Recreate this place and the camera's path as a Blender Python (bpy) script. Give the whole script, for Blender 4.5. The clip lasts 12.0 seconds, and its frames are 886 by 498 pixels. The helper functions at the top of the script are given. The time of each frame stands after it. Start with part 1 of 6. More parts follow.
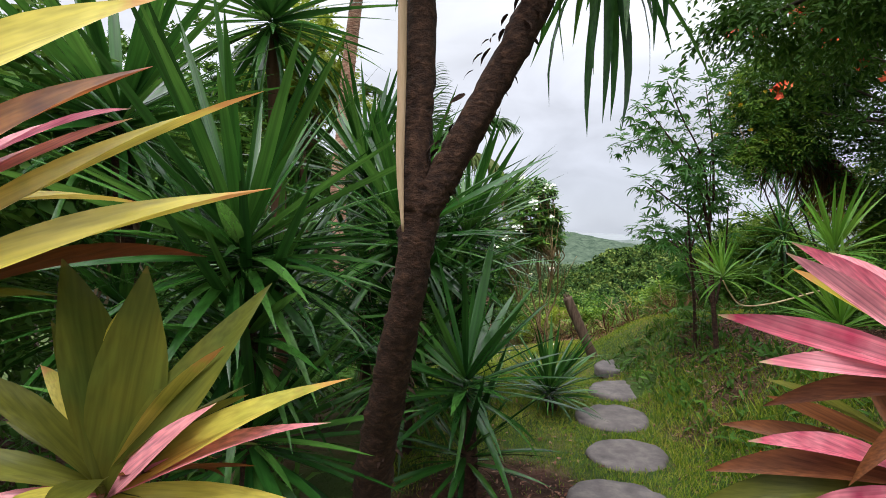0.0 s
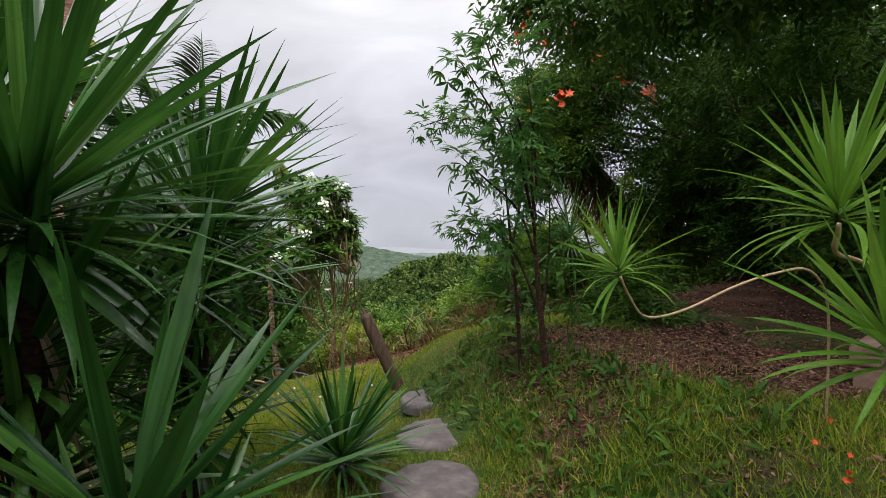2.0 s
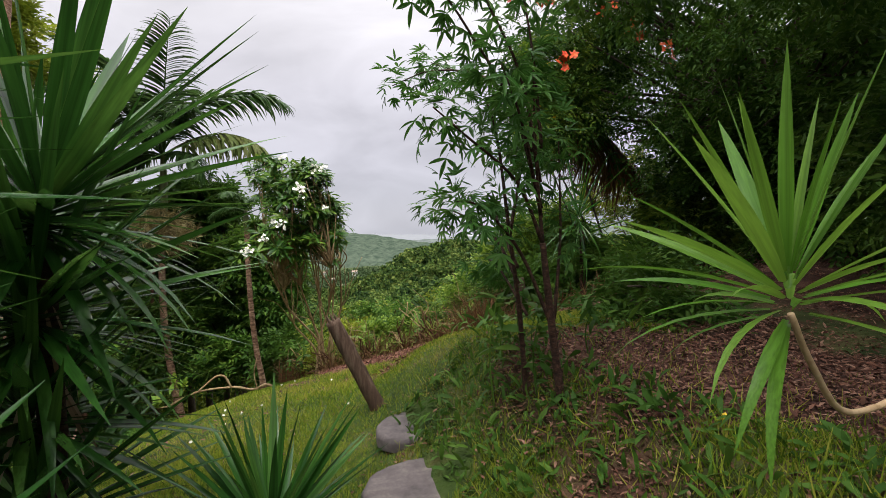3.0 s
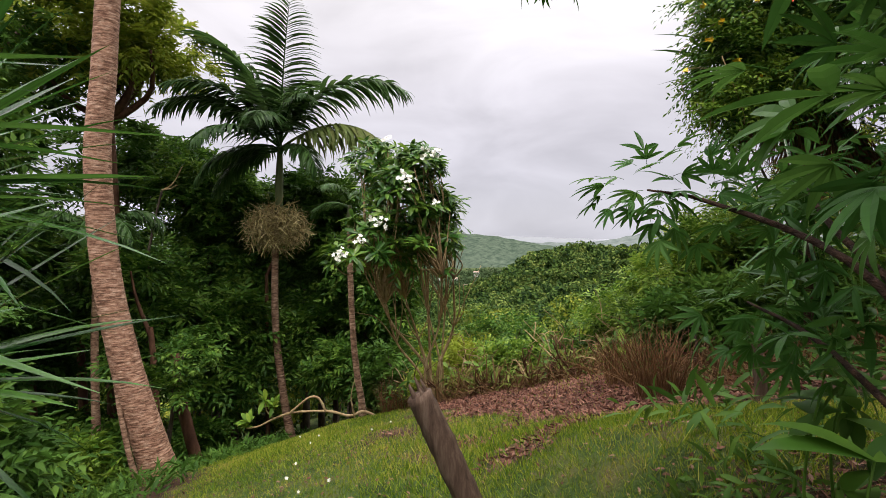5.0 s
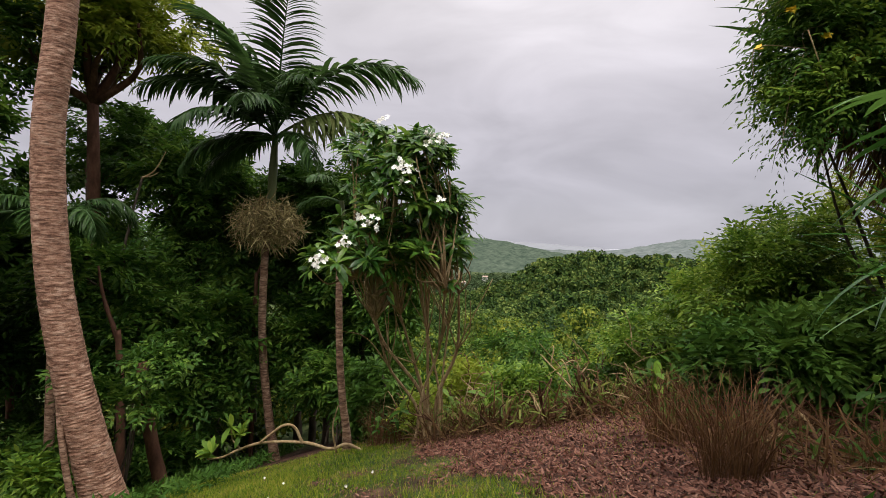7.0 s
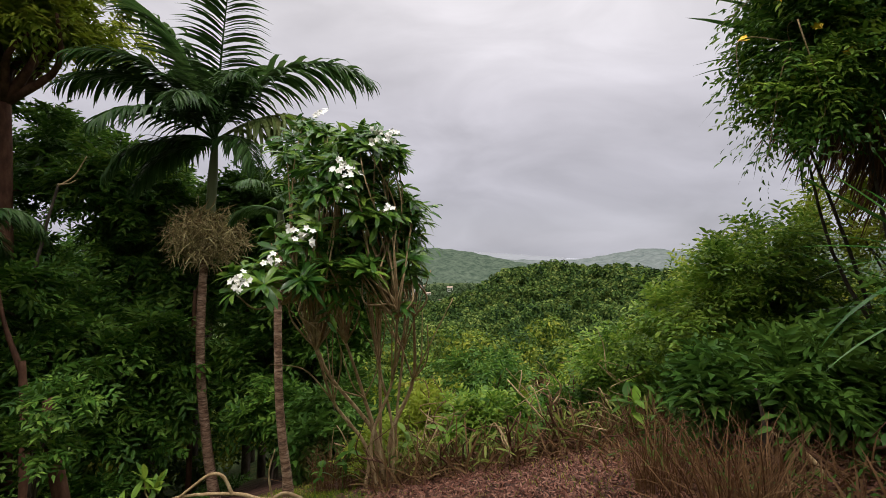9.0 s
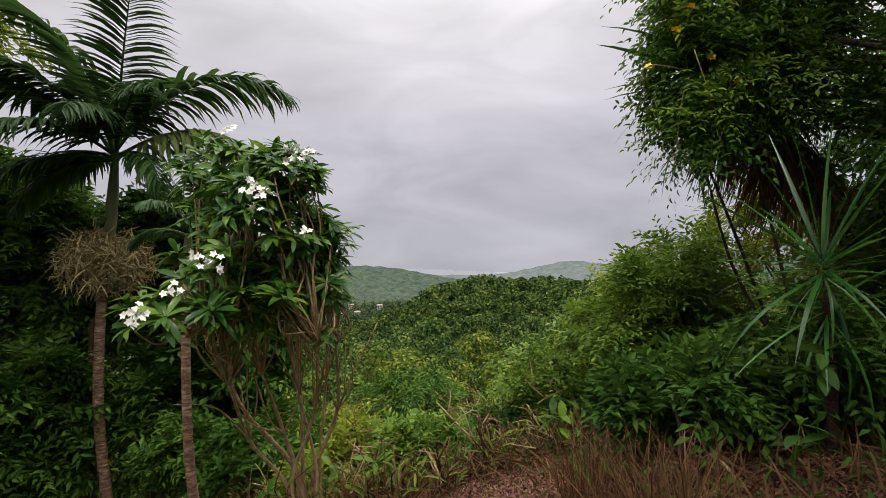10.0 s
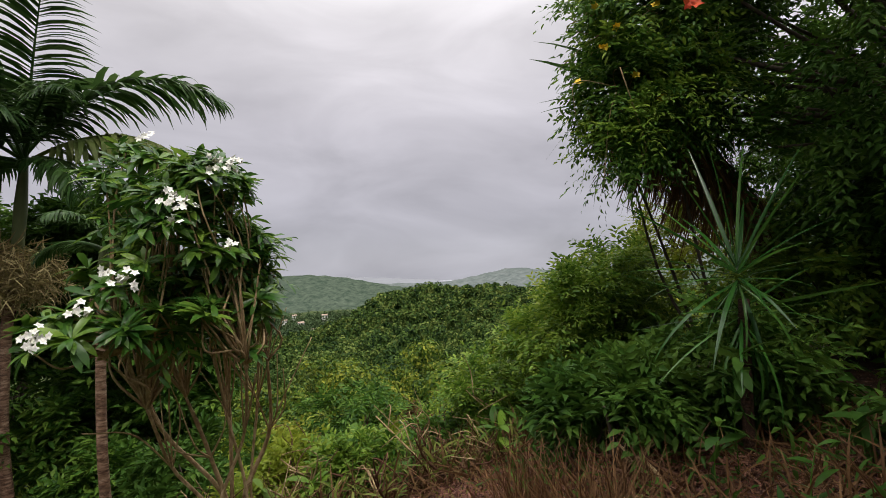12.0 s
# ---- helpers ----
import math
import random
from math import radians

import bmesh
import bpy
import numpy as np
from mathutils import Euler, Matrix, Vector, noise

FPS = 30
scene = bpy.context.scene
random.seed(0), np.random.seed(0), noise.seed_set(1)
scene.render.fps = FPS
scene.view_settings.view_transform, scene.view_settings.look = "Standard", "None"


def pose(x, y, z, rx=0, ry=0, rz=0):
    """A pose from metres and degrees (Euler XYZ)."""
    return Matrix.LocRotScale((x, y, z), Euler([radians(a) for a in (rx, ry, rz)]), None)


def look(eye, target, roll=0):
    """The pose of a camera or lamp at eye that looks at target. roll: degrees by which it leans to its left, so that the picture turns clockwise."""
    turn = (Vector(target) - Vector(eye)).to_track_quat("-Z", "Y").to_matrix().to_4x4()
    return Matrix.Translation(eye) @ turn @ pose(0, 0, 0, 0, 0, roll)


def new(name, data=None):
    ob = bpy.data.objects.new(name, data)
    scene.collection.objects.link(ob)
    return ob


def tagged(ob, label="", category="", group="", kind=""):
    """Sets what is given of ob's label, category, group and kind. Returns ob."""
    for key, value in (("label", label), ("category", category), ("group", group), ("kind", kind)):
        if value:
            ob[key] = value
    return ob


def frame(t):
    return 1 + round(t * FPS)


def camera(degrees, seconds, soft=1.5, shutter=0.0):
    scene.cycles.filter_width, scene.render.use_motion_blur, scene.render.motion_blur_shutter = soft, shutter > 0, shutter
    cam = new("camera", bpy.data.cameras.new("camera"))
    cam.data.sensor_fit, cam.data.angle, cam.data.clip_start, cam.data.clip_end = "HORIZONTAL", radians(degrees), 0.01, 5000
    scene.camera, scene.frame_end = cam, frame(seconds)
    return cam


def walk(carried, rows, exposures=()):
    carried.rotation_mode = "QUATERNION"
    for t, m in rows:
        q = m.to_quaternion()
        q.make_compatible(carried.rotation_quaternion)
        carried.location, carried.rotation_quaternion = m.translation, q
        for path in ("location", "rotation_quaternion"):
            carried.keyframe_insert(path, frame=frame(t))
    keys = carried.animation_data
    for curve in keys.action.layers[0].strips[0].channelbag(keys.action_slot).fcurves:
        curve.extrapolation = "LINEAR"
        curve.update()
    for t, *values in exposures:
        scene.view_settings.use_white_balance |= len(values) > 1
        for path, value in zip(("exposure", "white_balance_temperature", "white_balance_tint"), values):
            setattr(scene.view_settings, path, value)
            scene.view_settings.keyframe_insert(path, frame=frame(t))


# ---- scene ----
cam = camera(83.7, 12.0, soft=0.75)
METRES, EYE, TILT, LEAN, TURN = 7.0, 1.5, -2.0, 0.0, 0.0
ROWS = [
    (0.0, 0.0, 0.0, 0.0, -0.0, 0.0, 0.0),
    (0.5, 0.001, 0.0438, -0.0128, -3.11, -0.34, 1.07),
    (1.0, 0.0196, 0.1014, -0.0158, -8.29, 0.19, 0.32),
    (1.5, 0.0379, 0.1536, -0.0179, -17.53, 0.53, 0.05),
    (2.0, 0.0556, 0.2129, -0.015, -23.08, 1.37, 1.69),
    (2.5, 0.095, 0.2722, -0.014, -24.3, 0.08, 3.28),
    (4.5, 0.2084, 0.5561, 0.0078, -11.5, 0.25, 1.85),
    (5.0, 0.21, 0.6182, 0.0038, -8.55, 0.56, 1.55),
    (5.5, 0.2107, 0.6692, 0.0077, -8.28, 0.87, 2.87),
    (6.0, 0.2231, 0.7156, 0.0106, -7.85, 0.32, 2.94),
    (6.5, 0.2389, 0.7548, 0.0138, -7.23, 0.73, 1.22),
    (7.0, 0.245, 0.794, 0.0145, -7.45, 0.9, -0.79),
    (9.0, 0.2784, 0.9033, 0.0246, -11.53, 2.19, -0.18),
    (9.5, 0.2833, 0.9122, 0.0281, -16.85, 2.7, 0.86),
    (10.0, 0.2908, 0.9194, 0.0326, -19.65, 4.0, 1.53),
    (10.5, 0.298, 0.9203, 0.0348, -20.95, 5.16, 2.15),
    (11.0, 0.3032, 0.9198, 0.0361, -22.95, 5.64, 2.38),
    (11.5, 0.3057, 0.9197, 0.037, -24.6, 5.48, 2.53),
    (12.0, 0.3068, 0.9204, 0.0375, -25.8, 4.71, 2.49),
]
EXPO = [(0.0, 0.58, 6250, 7), (1.0, 0.56, 6250, 8), (2.0, 0.3, 6450, 10), (2.5, 0.34, 6500, 11), (4.5, 0.4, 6650, 13), (5.0, 0.46, 6650, 13), (5.6, 0.28, 6650, 14), (7.0, 0.1, 6650, 14), (9.0, 0.05, 6600, 13), (10.0, 0.02, 6600, 13), (12.0, -0.05, 6600, 13)]
walk(cam, [(t, pose(0, 0, EYE, TILT, LEAN, TURN) @ pose(METRES * x, METRES * y, METRES * z, 90 + pitch, roll, yaw)) for t, x, y, z, yaw, pitch, roll in ROWS], EXPO)

# ---- sky and sun ----
SUN_UP, SUN_ROUND = radians(63), radians(186)
world = bpy.data.worlds.new("overcast_sky")
scene.world = world
world.use_nodes = True
wn, wl = world.node_tree.nodes, world.node_tree.links
wn.clear()
w_out = wn.new("ShaderNodeOutputWorld")
w_sky = wn.new("ShaderNodeTexSky")
w_sky.sky_type, w_sky.sun_disc = "NISHITA", False
w_sky.sun_elevation, w_sky.sun_rotation = SUN_UP, SUN_ROUND
w_bg1 = wn.new("ShaderNodeBackground")
w_bg1.inputs["Strength"].default_value = 0.06
wl.new(w_sky.outputs[0], w_bg1.inputs["Color"])
w_co = wn.new("ShaderNodeTexCoord")
w_map = wn.new("ShaderNodeMapping")
w_map.inputs["Scale"].default_value = (1.6, 1.6, 5.0)
wl.new(w_co.outputs["Generated"], w_map.inputs["Vector"])
w_noise = wn.new("ShaderNodeTexNoise")
w_noise.inputs["Scale"].default_value = 1.7
w_noise.inputs["Detail"].default_value = 5.0
w_noise.inputs["Roughness"].default_value = 0.5
w_noise.inputs["Distortion"].default_value = 0.5
wl.new(w_map.outputs[0], w_noise.inputs["Vector"])
w_sep = wn.new("ShaderNodeSeparateXYZ")
wl.new(w_co.outputs["Generated"], w_sep.inputs[0])
w_ramp = wn.new("ShaderNodeValToRGB")      # from the horizon up to the zenith
r = w_ramp.color_ramp
r.elements[0].position, r.elements[0].color = 0.0, (0.205, 0.21, 0.235, 1)
r.elements[1].position, r.elements[1].color = 1.0, (1.7, 1.7, 1.7, 1)
e = r.elements.new(0.12); e.color = (0.225, 0.225, 0.25, 1)
e = r.elements.new(0.28); e.color = (0.275, 0.272, 0.295, 1)
e = r.elements.new(0.45); e.color = (0.36, 0.355, 0.37, 1)
e = r.elements.new(0.7); e.color = (0.9, 0.9, 0.9, 1)
wl.new(w_sep.outputs["Z"], w_ramp.inputs["Fac"])
w_cloud = wn.new("ShaderNodeMapRange")
w_cloud.inputs["From Min"].default_value, w_cloud.inputs["From Max"].default_value = 0.3, 0.72
w_cloud.inputs["To Min"].default_value, w_cloud.inputs["To Max"].default_value = 0.8, 1.16
wl.new(w_noise.outputs["Fac"], w_cloud.inputs["Value"])
w_mul = wn.new("ShaderNodeVectorMath")
w_mul.operation = "SCALE"
wl.new(w_ramp.outputs[0], w_mul.inputs[0])
wl.new(w_cloud.outputs[0], w_mul.inputs["Scale"])
w_bg2 = wn.new("ShaderNodeBackground")
w_bg2.inputs["Strength"].default_value = 2.42
wl.new(w_mul.outputs[0], w_bg2.inputs["Color"])
w_mix = wn.new("ShaderNodeMixShader")
w_mix.inputs[0].default_value = 0.9
wl.new(w_bg1.outputs[0], w_mix.inputs[1])
wl.new(w_bg2.outputs[0], w_mix.inputs[2])
wl.new(w_mix.outputs[0], w_out.inputs[0])

sun = new("sun", bpy.data.lights.new("sun", "SUN"))
sun.data.energy, sun.data.angle, sun.data.color = 1.5, radians(12), (1.0, 0.95, 0.87)
sun_dir = Vector((math.sin(SUN_ROUND) * math.cos(SUN_UP), math.cos(SUN_ROUND) * math.cos(SUN_UP), math.sin(SUN_UP)))
sun.matrix_world = look(sun_dir * 50, (0, 0, 0))

# ---- materials ----
def node_mat(name):
    m = bpy.data.materials.new(name)
    m.use_nodes = True
    n = m.node_tree.nodes
    return m, n, m.node_tree.links, n["Principled BSDF"]


def ramp(n, stops):
    c = n.new("ShaderNodeValToRGB")
    el = c.color_ramp.elements
    el[0].position, el[0].color = stops[0][0], (*stops[0][1], 1)
    el[1].position, el[1].color = stops[-1][0], (*stops[-1][1], 1)
    for p, col in stops[1:-1]:
        el.new(p).color = (*col, 1)
    return c


def leaf_mat(name, cols, rough=0.42, through_light=0.3, single=False, vein=0.0, patch=2.0, tip=None, own=0.75, area=0.9, gloss=0.13):
    """A leaf: colours spread at random over the leaves, patches at a larger scale, light passing through the blade."""
    m, n, l, b = node_mat(name)
    if single:
        rnd = n.new("ShaderNodeObjectInfo").outputs["Random"]
    else:
        rnd = n.new("ShaderNodeNewGeometry").outputs["Random Per Island"]
    co = n.new("ShaderNodeTexCoord")
    geo = n.new("ShaderNodeNewGeometry")
    nz = n.new("ShaderNodeTexNoise")
    nz.inputs["Scale"].default_value, nz.inputs["Detail"].default_value = patch, 3
    l.new(geo.outputs["Position"], nz.inputs["Vector"])
    mix = n.new("ShaderNodeMath")
    mix.operation = "MULTIPLY_ADD"
    mix.inputs[1].default_value = own
    add = n.new("ShaderNodeMath")
    add.operation = "MULTIPLY_ADD"
    add.inputs[1].default_value, add.inputs[2].default_value = area, 0.5 - own / 2 - area / 2
    l.new(nz.outputs["Fac"], add.inputs[0])
    l.new(rnd, mix.inputs[0])
    l.new(add.outputs[0], mix.inputs[2])
    k = len(cols)
    c = ramp(n, [(i / (k - 1), col) for i, col in enumerate(cols)])
    l.new(mix.outputs[0], c.inputs["Fac"])
    col_out = c.outputs[0]
    if vein:
        wv = n.new("ShaderNodeTexNoise")
        mp = n.new("ShaderNodeMapping")
        mp.inputs["Scale"].default_value = (70, 1.3, 70)
        l.new(co.outputs["Object"], mp.inputs["Vector"])
        l.new(mp.outputs[0], wv.inputs["Vector"])
        wv.inputs["Scale"].default_value = 1.0
        mx = n.new("ShaderNodeMixRGB")
        mx.blend_type = "MULTIPLY"
        mx.inputs[0].default_value = vein
        rr = ramp(n, [(0.3, (0.45, 0.45, 0.45)), (0.7, (1.25, 1.25, 1.15))])
        l.new(wv.outputs["Fac"], rr.inputs["Fac"])
        l.new(col_out, mx.inputs[1])
        l.new(rr.outputs[0], mx.inputs[2])
        col_out = mx.outputs[0]
        bp = n.new("ShaderNodeBump")
        bp.inputs["Strength"].default_value, bp.inputs["Distance"].default_value = 0.35, 0.002
        l.new(wv.outputs["Fac"], bp.inputs["Height"])
        l.new(bp.outputs[0], b.inputs["Normal"])
    if tip:
        sp = n.new("ShaderNodeSeparateXYZ")
        l.new(co.outputs["Object"], sp.inputs[0])
        nz2 = n.new("ShaderNodeTexNoise")
        nz2.inputs["Scale"].default_value = 14
        l.new(co.outputs["Object"], nz2.inputs["Vector"])
        ad = n.new("ShaderNodeMath")
        ad.operation = "MULTIPLY_ADD"
        ad.inputs[1].default_value = 0.35
        l.new(nz2.outputs["Fac"], ad.inputs[0])
        l.new(sp.outputs["Y"], ad.inputs[2])
        mr = n.new("ShaderNodeMapRange")
        mr.inputs["From Min"].default_value, mr.inputs["From Max"].default_value = tip[1], tip[1] + 0.12
        l.new(ad.outputs[0], mr.inputs["Value"])
        mx = n.new("ShaderNodeMixRGB")
        mx.inputs[2].default_value = (*tip[0], 1)
        l.new(mr.outputs[0], mx.inputs[0])
        l.new(col_out, mx.inputs[1])
        col_out = mx.outputs[0]
    l.new(col_out, b.inputs["Base Color"])
    b.inputs["Roughness"].default_value = rough
    b.inputs["Specular IOR Level"].default_value = gloss
    tr = n.new("ShaderNodeBsdfTranslucent")
    hs = n.new("ShaderNodeHueSaturation")
    hs.inputs["Hue"].default_value, hs.inputs["Value"].default_value = 0.485, 1.5
    l.new(col_out, hs.inputs["Color"])
    l.new(hs.outputs[0], tr.inputs["Color"])
    ms = n.new("ShaderNodeMixShader")
    ms.inputs[0].default_value = through_light
    l.new(b.outputs[0], ms.inputs[1])
    l.new(tr.outputs[0], ms.inputs[2])
    l.new(ms.outputs[0], n["Material Output"].inputs["Surface"])
    return m


def bark_mat(name, cols, scale=6.0, stretch=(1, 1, 1), bump=0.4, rough=0.85, rings=0.0, dist=0.02):
    m, n, l, b = node_mat(name)
    co = n.new("ShaderNodeNewGeometry")
    mp = n.new("ShaderNodeMapping")
    mp.inputs["Scale"].default_value = stretch
    l.new(co.outputs["Position"], mp.inputs["Vector"])
    nz = n.new("ShaderNodeTexNoise")
    nz.inputs["Scale"].default_value, nz.inputs["Detail"].default_value, nz.inputs["Roughness"].default_value = scale, 8, 0.65
    l.new(mp.outputs[0], nz.inputs["Vector"])
    fac = nz.outputs["Fac"]
    k = len(cols)
    c = ramp(n, [(0.28 + 0.44 * i / (k - 1), col) for i, col in enumerate(cols)])
    l.new(fac, c.inputs["Fac"])
    col = c.outputs[0]
    h = fac
    if rings:
        mr = n.new("ShaderNodeMapping")
        mr.inputs["Scale"].default_value = (6.0, 6.0, 6.0 * rings)
        l.new(co.outputs["Position"], mr.inputs["Vector"])
        wv = n.new("ShaderNodeTexNoise")
        wv.inputs["Scale"].default_value, wv.inputs["Detail"].default_value, wv.inputs["Roughness"].default_value = 1.0, 6, 0.75
        wv.inputs["Distortion"].default_value = 0.4
        l.new(mr.outputs[0], wv.inputs["Vector"])
        rr = ramp(n, [(0.38, (0.16, 0.11, 0.09)), (0.47, (0.62, 0.52, 0.47)), (0.53, (1.05, 1.0, 0.97)), (0.66, (1.5, 1.45, 1.4))])
        l.new(wv.outputs["Fac"], rr.inputs["Fac"])
        mx = n.new("ShaderNodeMixRGB")
        mx.blend_type = "MULTIPLY"
        mx.inputs[0].default_value = 0.85
        l.new(col, mx.inputs[1])
        l.new(rr.outputs[0], mx.inputs[2])
        col = mx.outputs[0]
        ad = n.new("ShaderNodeMath")
        l.new(fac, ad.inputs[0])
        l.new(wv.outputs["Fac"], ad.inputs[1])
        h = ad.outputs[0]
    l.new(col, b.inputs["Base Color"])
    b.inputs["Roughness"].default_value = rough
    b.inputs["Specular IOR Level"].default_value = 0.25
    bp = n.new("ShaderNodeBump")
    bp.inputs["Strength"].default_value, bp.inputs["Distance"].default_value = bump, dist
    l.new(h, bp.inputs["Height"])
    l.new(bp.outputs[0], b.inputs["Normal"])
    return m


def island_mat(name, cols, rough=0.8, spec=0.2):
    m, n, l, b = node_mat(name)
    g = n.new("ShaderNodeNewGeometry")
    k = len(cols)
    c = ramp(n, [(i / (k - 1), col) for i, col in enumerate(cols)])
    l.new(g.outputs["Random Per Island"], c.inputs["Fac"])
    nz = n.new("ShaderNodeTexNoise")
    nz.inputs["Scale"].default_value = 40
    l.new(g.outputs["Position"], nz.inputs["Vector"])
    mx = n.new("ShaderNodeMixRGB")
    mx.blend_type = "MULTIPLY"
    mx.inputs[0].default_value = 0.6
    rr = ramp(n, [(0.3, (0.55, 0.55, 0.55)), (0.7, (1.2, 1.2, 1.2))])
    l.new(nz.outputs["Fac"], rr.inputs["Fac"])
    l.new(c.outputs[0], mx.inputs[1])
    l.new(rr.outputs[0], mx.inputs[2])
    l.new(mx.outputs[0], b.inputs["Base Color"])
    b.inputs["Roughness"].default_value = rough
    b.inputs["Specular IOR Level"].default_value = spec
    return m


M_YUCCA = leaf_mat("yucca_leaf", [(0.009, 0.04, 0.008), (0.028, 0.10, 0.016), (0.08, 0.19, 0.034)], 0.25, 0.22, True, 0.7, gloss=0.34)
M_DRAC = leaf_mat("dracaena_leaf", [(0.05, 0.14, 0.015), (0.085, 0.2, 0.022), (0.13, 0.24, 0.035)], 0.35, 0.3, True, 0.5)
M_CORD_G = leaf_mat("cordyline_olive", [(0.055, 0.06, 0.012), (0.12, 0.12, 0.018), (0.07, 0.10, 0.02)], 0.36, 0.25, True, 0.5, 9.0, ((0.34, 0.2, 0.06), 1.16))
M_CORD_Y = leaf_mat("cordyline_yellow", [(0.34, 0.29, 0.03), (0.52, 0.43, 0.08), (0.2, 0.21, 0.03)], 0.36, 0.25, True, 0.45, 9.0, ((0.42, 0.22, 0.06), 0.95))
M_CORD_P = leaf_mat("cordyline_pink", [(0.5, 0.06, 0.12), (0.78, 0.3, 0.36), (0.28, 0.03, 0.07)], 0.32, 0.25, True, 0.8, 12.0, ((0.5, 0.36, 0.22), 1.08), gloss=0.25)
M_CORD_B = leaf_mat("cordyline_bronze", [(0.09, 0.03, 0.016), (0.17, 0.06, 0.02), (0.06, 0.02, 0.014)], 0.4, 0.15, True, 0.75, 9.0)
M_CORD_O = leaf_mat("cordyline_orange", [(0.3, 0.09, 0.02), (0.55, 0.24, 0.05), (0.16, 0.045, 0.02)], 0.36, 0.3, True, 0.75, 9.0)
M_PALM = leaf_mat("palm_leaflet", [(0.02, 0.055, 0.014), (0.04, 0.09, 0.022), (0.07, 0.125, 0.035)], 0.34, 0.25)
M_PALM_OLD = leaf_mat("palm_old_leaflet", [(0.08, 0.12, 0.03), (0.13, 0.17, 0.05), (0.18, 0.19, 0.07)], 0.45, 0.3)
M_FRANG = leaf_mat("frangipani_leaf", [(0.015, 0.058, 0.010), (0.05, 0.13, 0.018), (0.17, 0.27, 0.036)], 0.3, 0.28, gloss=0.25)
M_DARK = leaf_mat("dark_leaf", [(0.02, 0.058, 0.010), (0.045, 0.105, 0.016), (0.09, 0.165, 0.024)], 0.45, 0.25, False, 0, 0.8, own=0.5, area=1.4, gloss=0.08)
M_MID = leaf_mat("mid_leaf", [(0.016, 0.052, 0.009), (0.055, 0.135, 0.018), (0.15, 0.25, 0.038)], 0.42, 0.28, False, 0, 0.9)
M_LIGHT = leaf_mat("light_leaf", [(0.03, 0.085, 0.011), (0.115, 0.21, 0.024), (0.25, 0.34, 0.05)], 0.42, 0.32, False, 0, 0.9)
M_LIME = leaf_mat("lime_leaf", [(0.11, 0.17, 0.016), (0.18, 0.24, 0.022), (0.25, 0.28, 0.04)], 0.45, 0.32, False, 0, 0.9)
M_LANCE = leaf_mat("lance_leaf", [(0.025, 0.08, 0.014), (0.04, 0.12, 0.02), (0.07, 0.16, 0.03)], 0.38, 0.32, True)
M_FOREST = leaf_mat("forest_leaf", [(0.012, 0.03, 0.009), (0.03, 0.064, 0.014), (0.07, 0.118, 0.024), (0.16, 0.2, 0.05)], 0.6, 0.15, False, 0, 0.13, own=0.85, area=2.0, gloss=0.05)
# Paler, flatter forest leaf: distance haze is mixed into its colour.
M_FOREST_HAZED = leaf_mat("hazed_forest_leaf", [(0.035, 0.062, 0.03), (0.05, 0.08, 0.034), (0.07, 0.10, 0.042)], 0.7, 0.1, False, 0, 0.06, own=0.3, area=1.6, gloss=0.03)
M_THICK = leaf_mat("thicket_leaf", [(0.016, 0.042, 0.009), (0.045, 0.096, 0.013), (0.13, 0.18, 0.02), (0.27, 0.28, 0.035)], 0.5, 0.25, False, 0, 0.33, own=0.75, area=1.8, gloss=0.12)
M_GRASS = leaf_mat("grass_blade", [(0.03, 0.075, 0.008), (0.10, 0.175, 0.013), (0.22, 0.27, 0.025), (0.4, 0.33, 0.08)], 0.5, 0.3, False, 0, 1.2)
M_BROWNGRASS = leaf_mat("dry_grass", [(0.06, 0.03, 0.013), (0.11, 0.056, 0.022), (0.19, 0.105, 0.045)], 0.7, 0.15)
M_DEAD = leaf_mat("dead_leaf", [(0.14, 0.09, 0.05), (0.26, 0.18, 0.11), (0.38, 0.3, 0.2)], 0.7, 0.15)
M_STRAW = leaf_mat("straw", [(0.045, 0.022, 0.010), (0.105, 0.056, 0.022), (0.2, 0.13, 0.055)], 0.7, 0.15)
M_BRUSH = leaf_mat("weed_leaf", [(0.06, 0.11, 0.018), (0.12, 0.17, 0.03), (0.2, 0.2, 0.045)], 0.5, 0.3)
M_LITTER = island_mat("leaf_litter", [(0.05, 0.021, 0.014), (0.105, 0.043, 0.028), (0.16, 0.072, 0.046), (0.29, 0.17, 0.12)])
M_MULCH = island_mat("bark_mulch", [(0.035, 0.014, 0.009), (0.11, 0.042, 0.027), (0.16, 0.066, 0.042), (0.25, 0.13, 0.09)])
M_PETAL = island_mat("white_petal", [(0.8, 0.8, 0.74), (0.82, 0.8, 0.7)], 0.5)
M_RED = island_mat("red_petal", [(0.62, 0.06, 0.03), (0.7, 0.13, 0.03)], 0.5)
M_YEL = island_mat("yellow_petal", [(0.75, 0.48, 0.03), (0.8, 0.56, 0.05)], 0.5)
M_FIBRE = island_mat("dry_fibre", [(0.2, 0.15, 0.07), (0.38, 0.30, 0.13), (0.5, 0.43, 0.2)])
M_TRUNK_D = bark_mat("dark_trunk_bark", [(0.010, 0.005, 0.004), (0.034, 0.016, 0.010), (0.10, 0.05, 0.03)], 34, (1, 1, 1.6), 1.0, 0.9, 0, 0.015)
M_WOODPALE = bark_mat("split_wood", [(0.30, 0.19, 0.11), (0.42, 0.29, 0.18), (0.5, 0.37, 0.25)], 30, (1, 1, 0.06), 0.3)
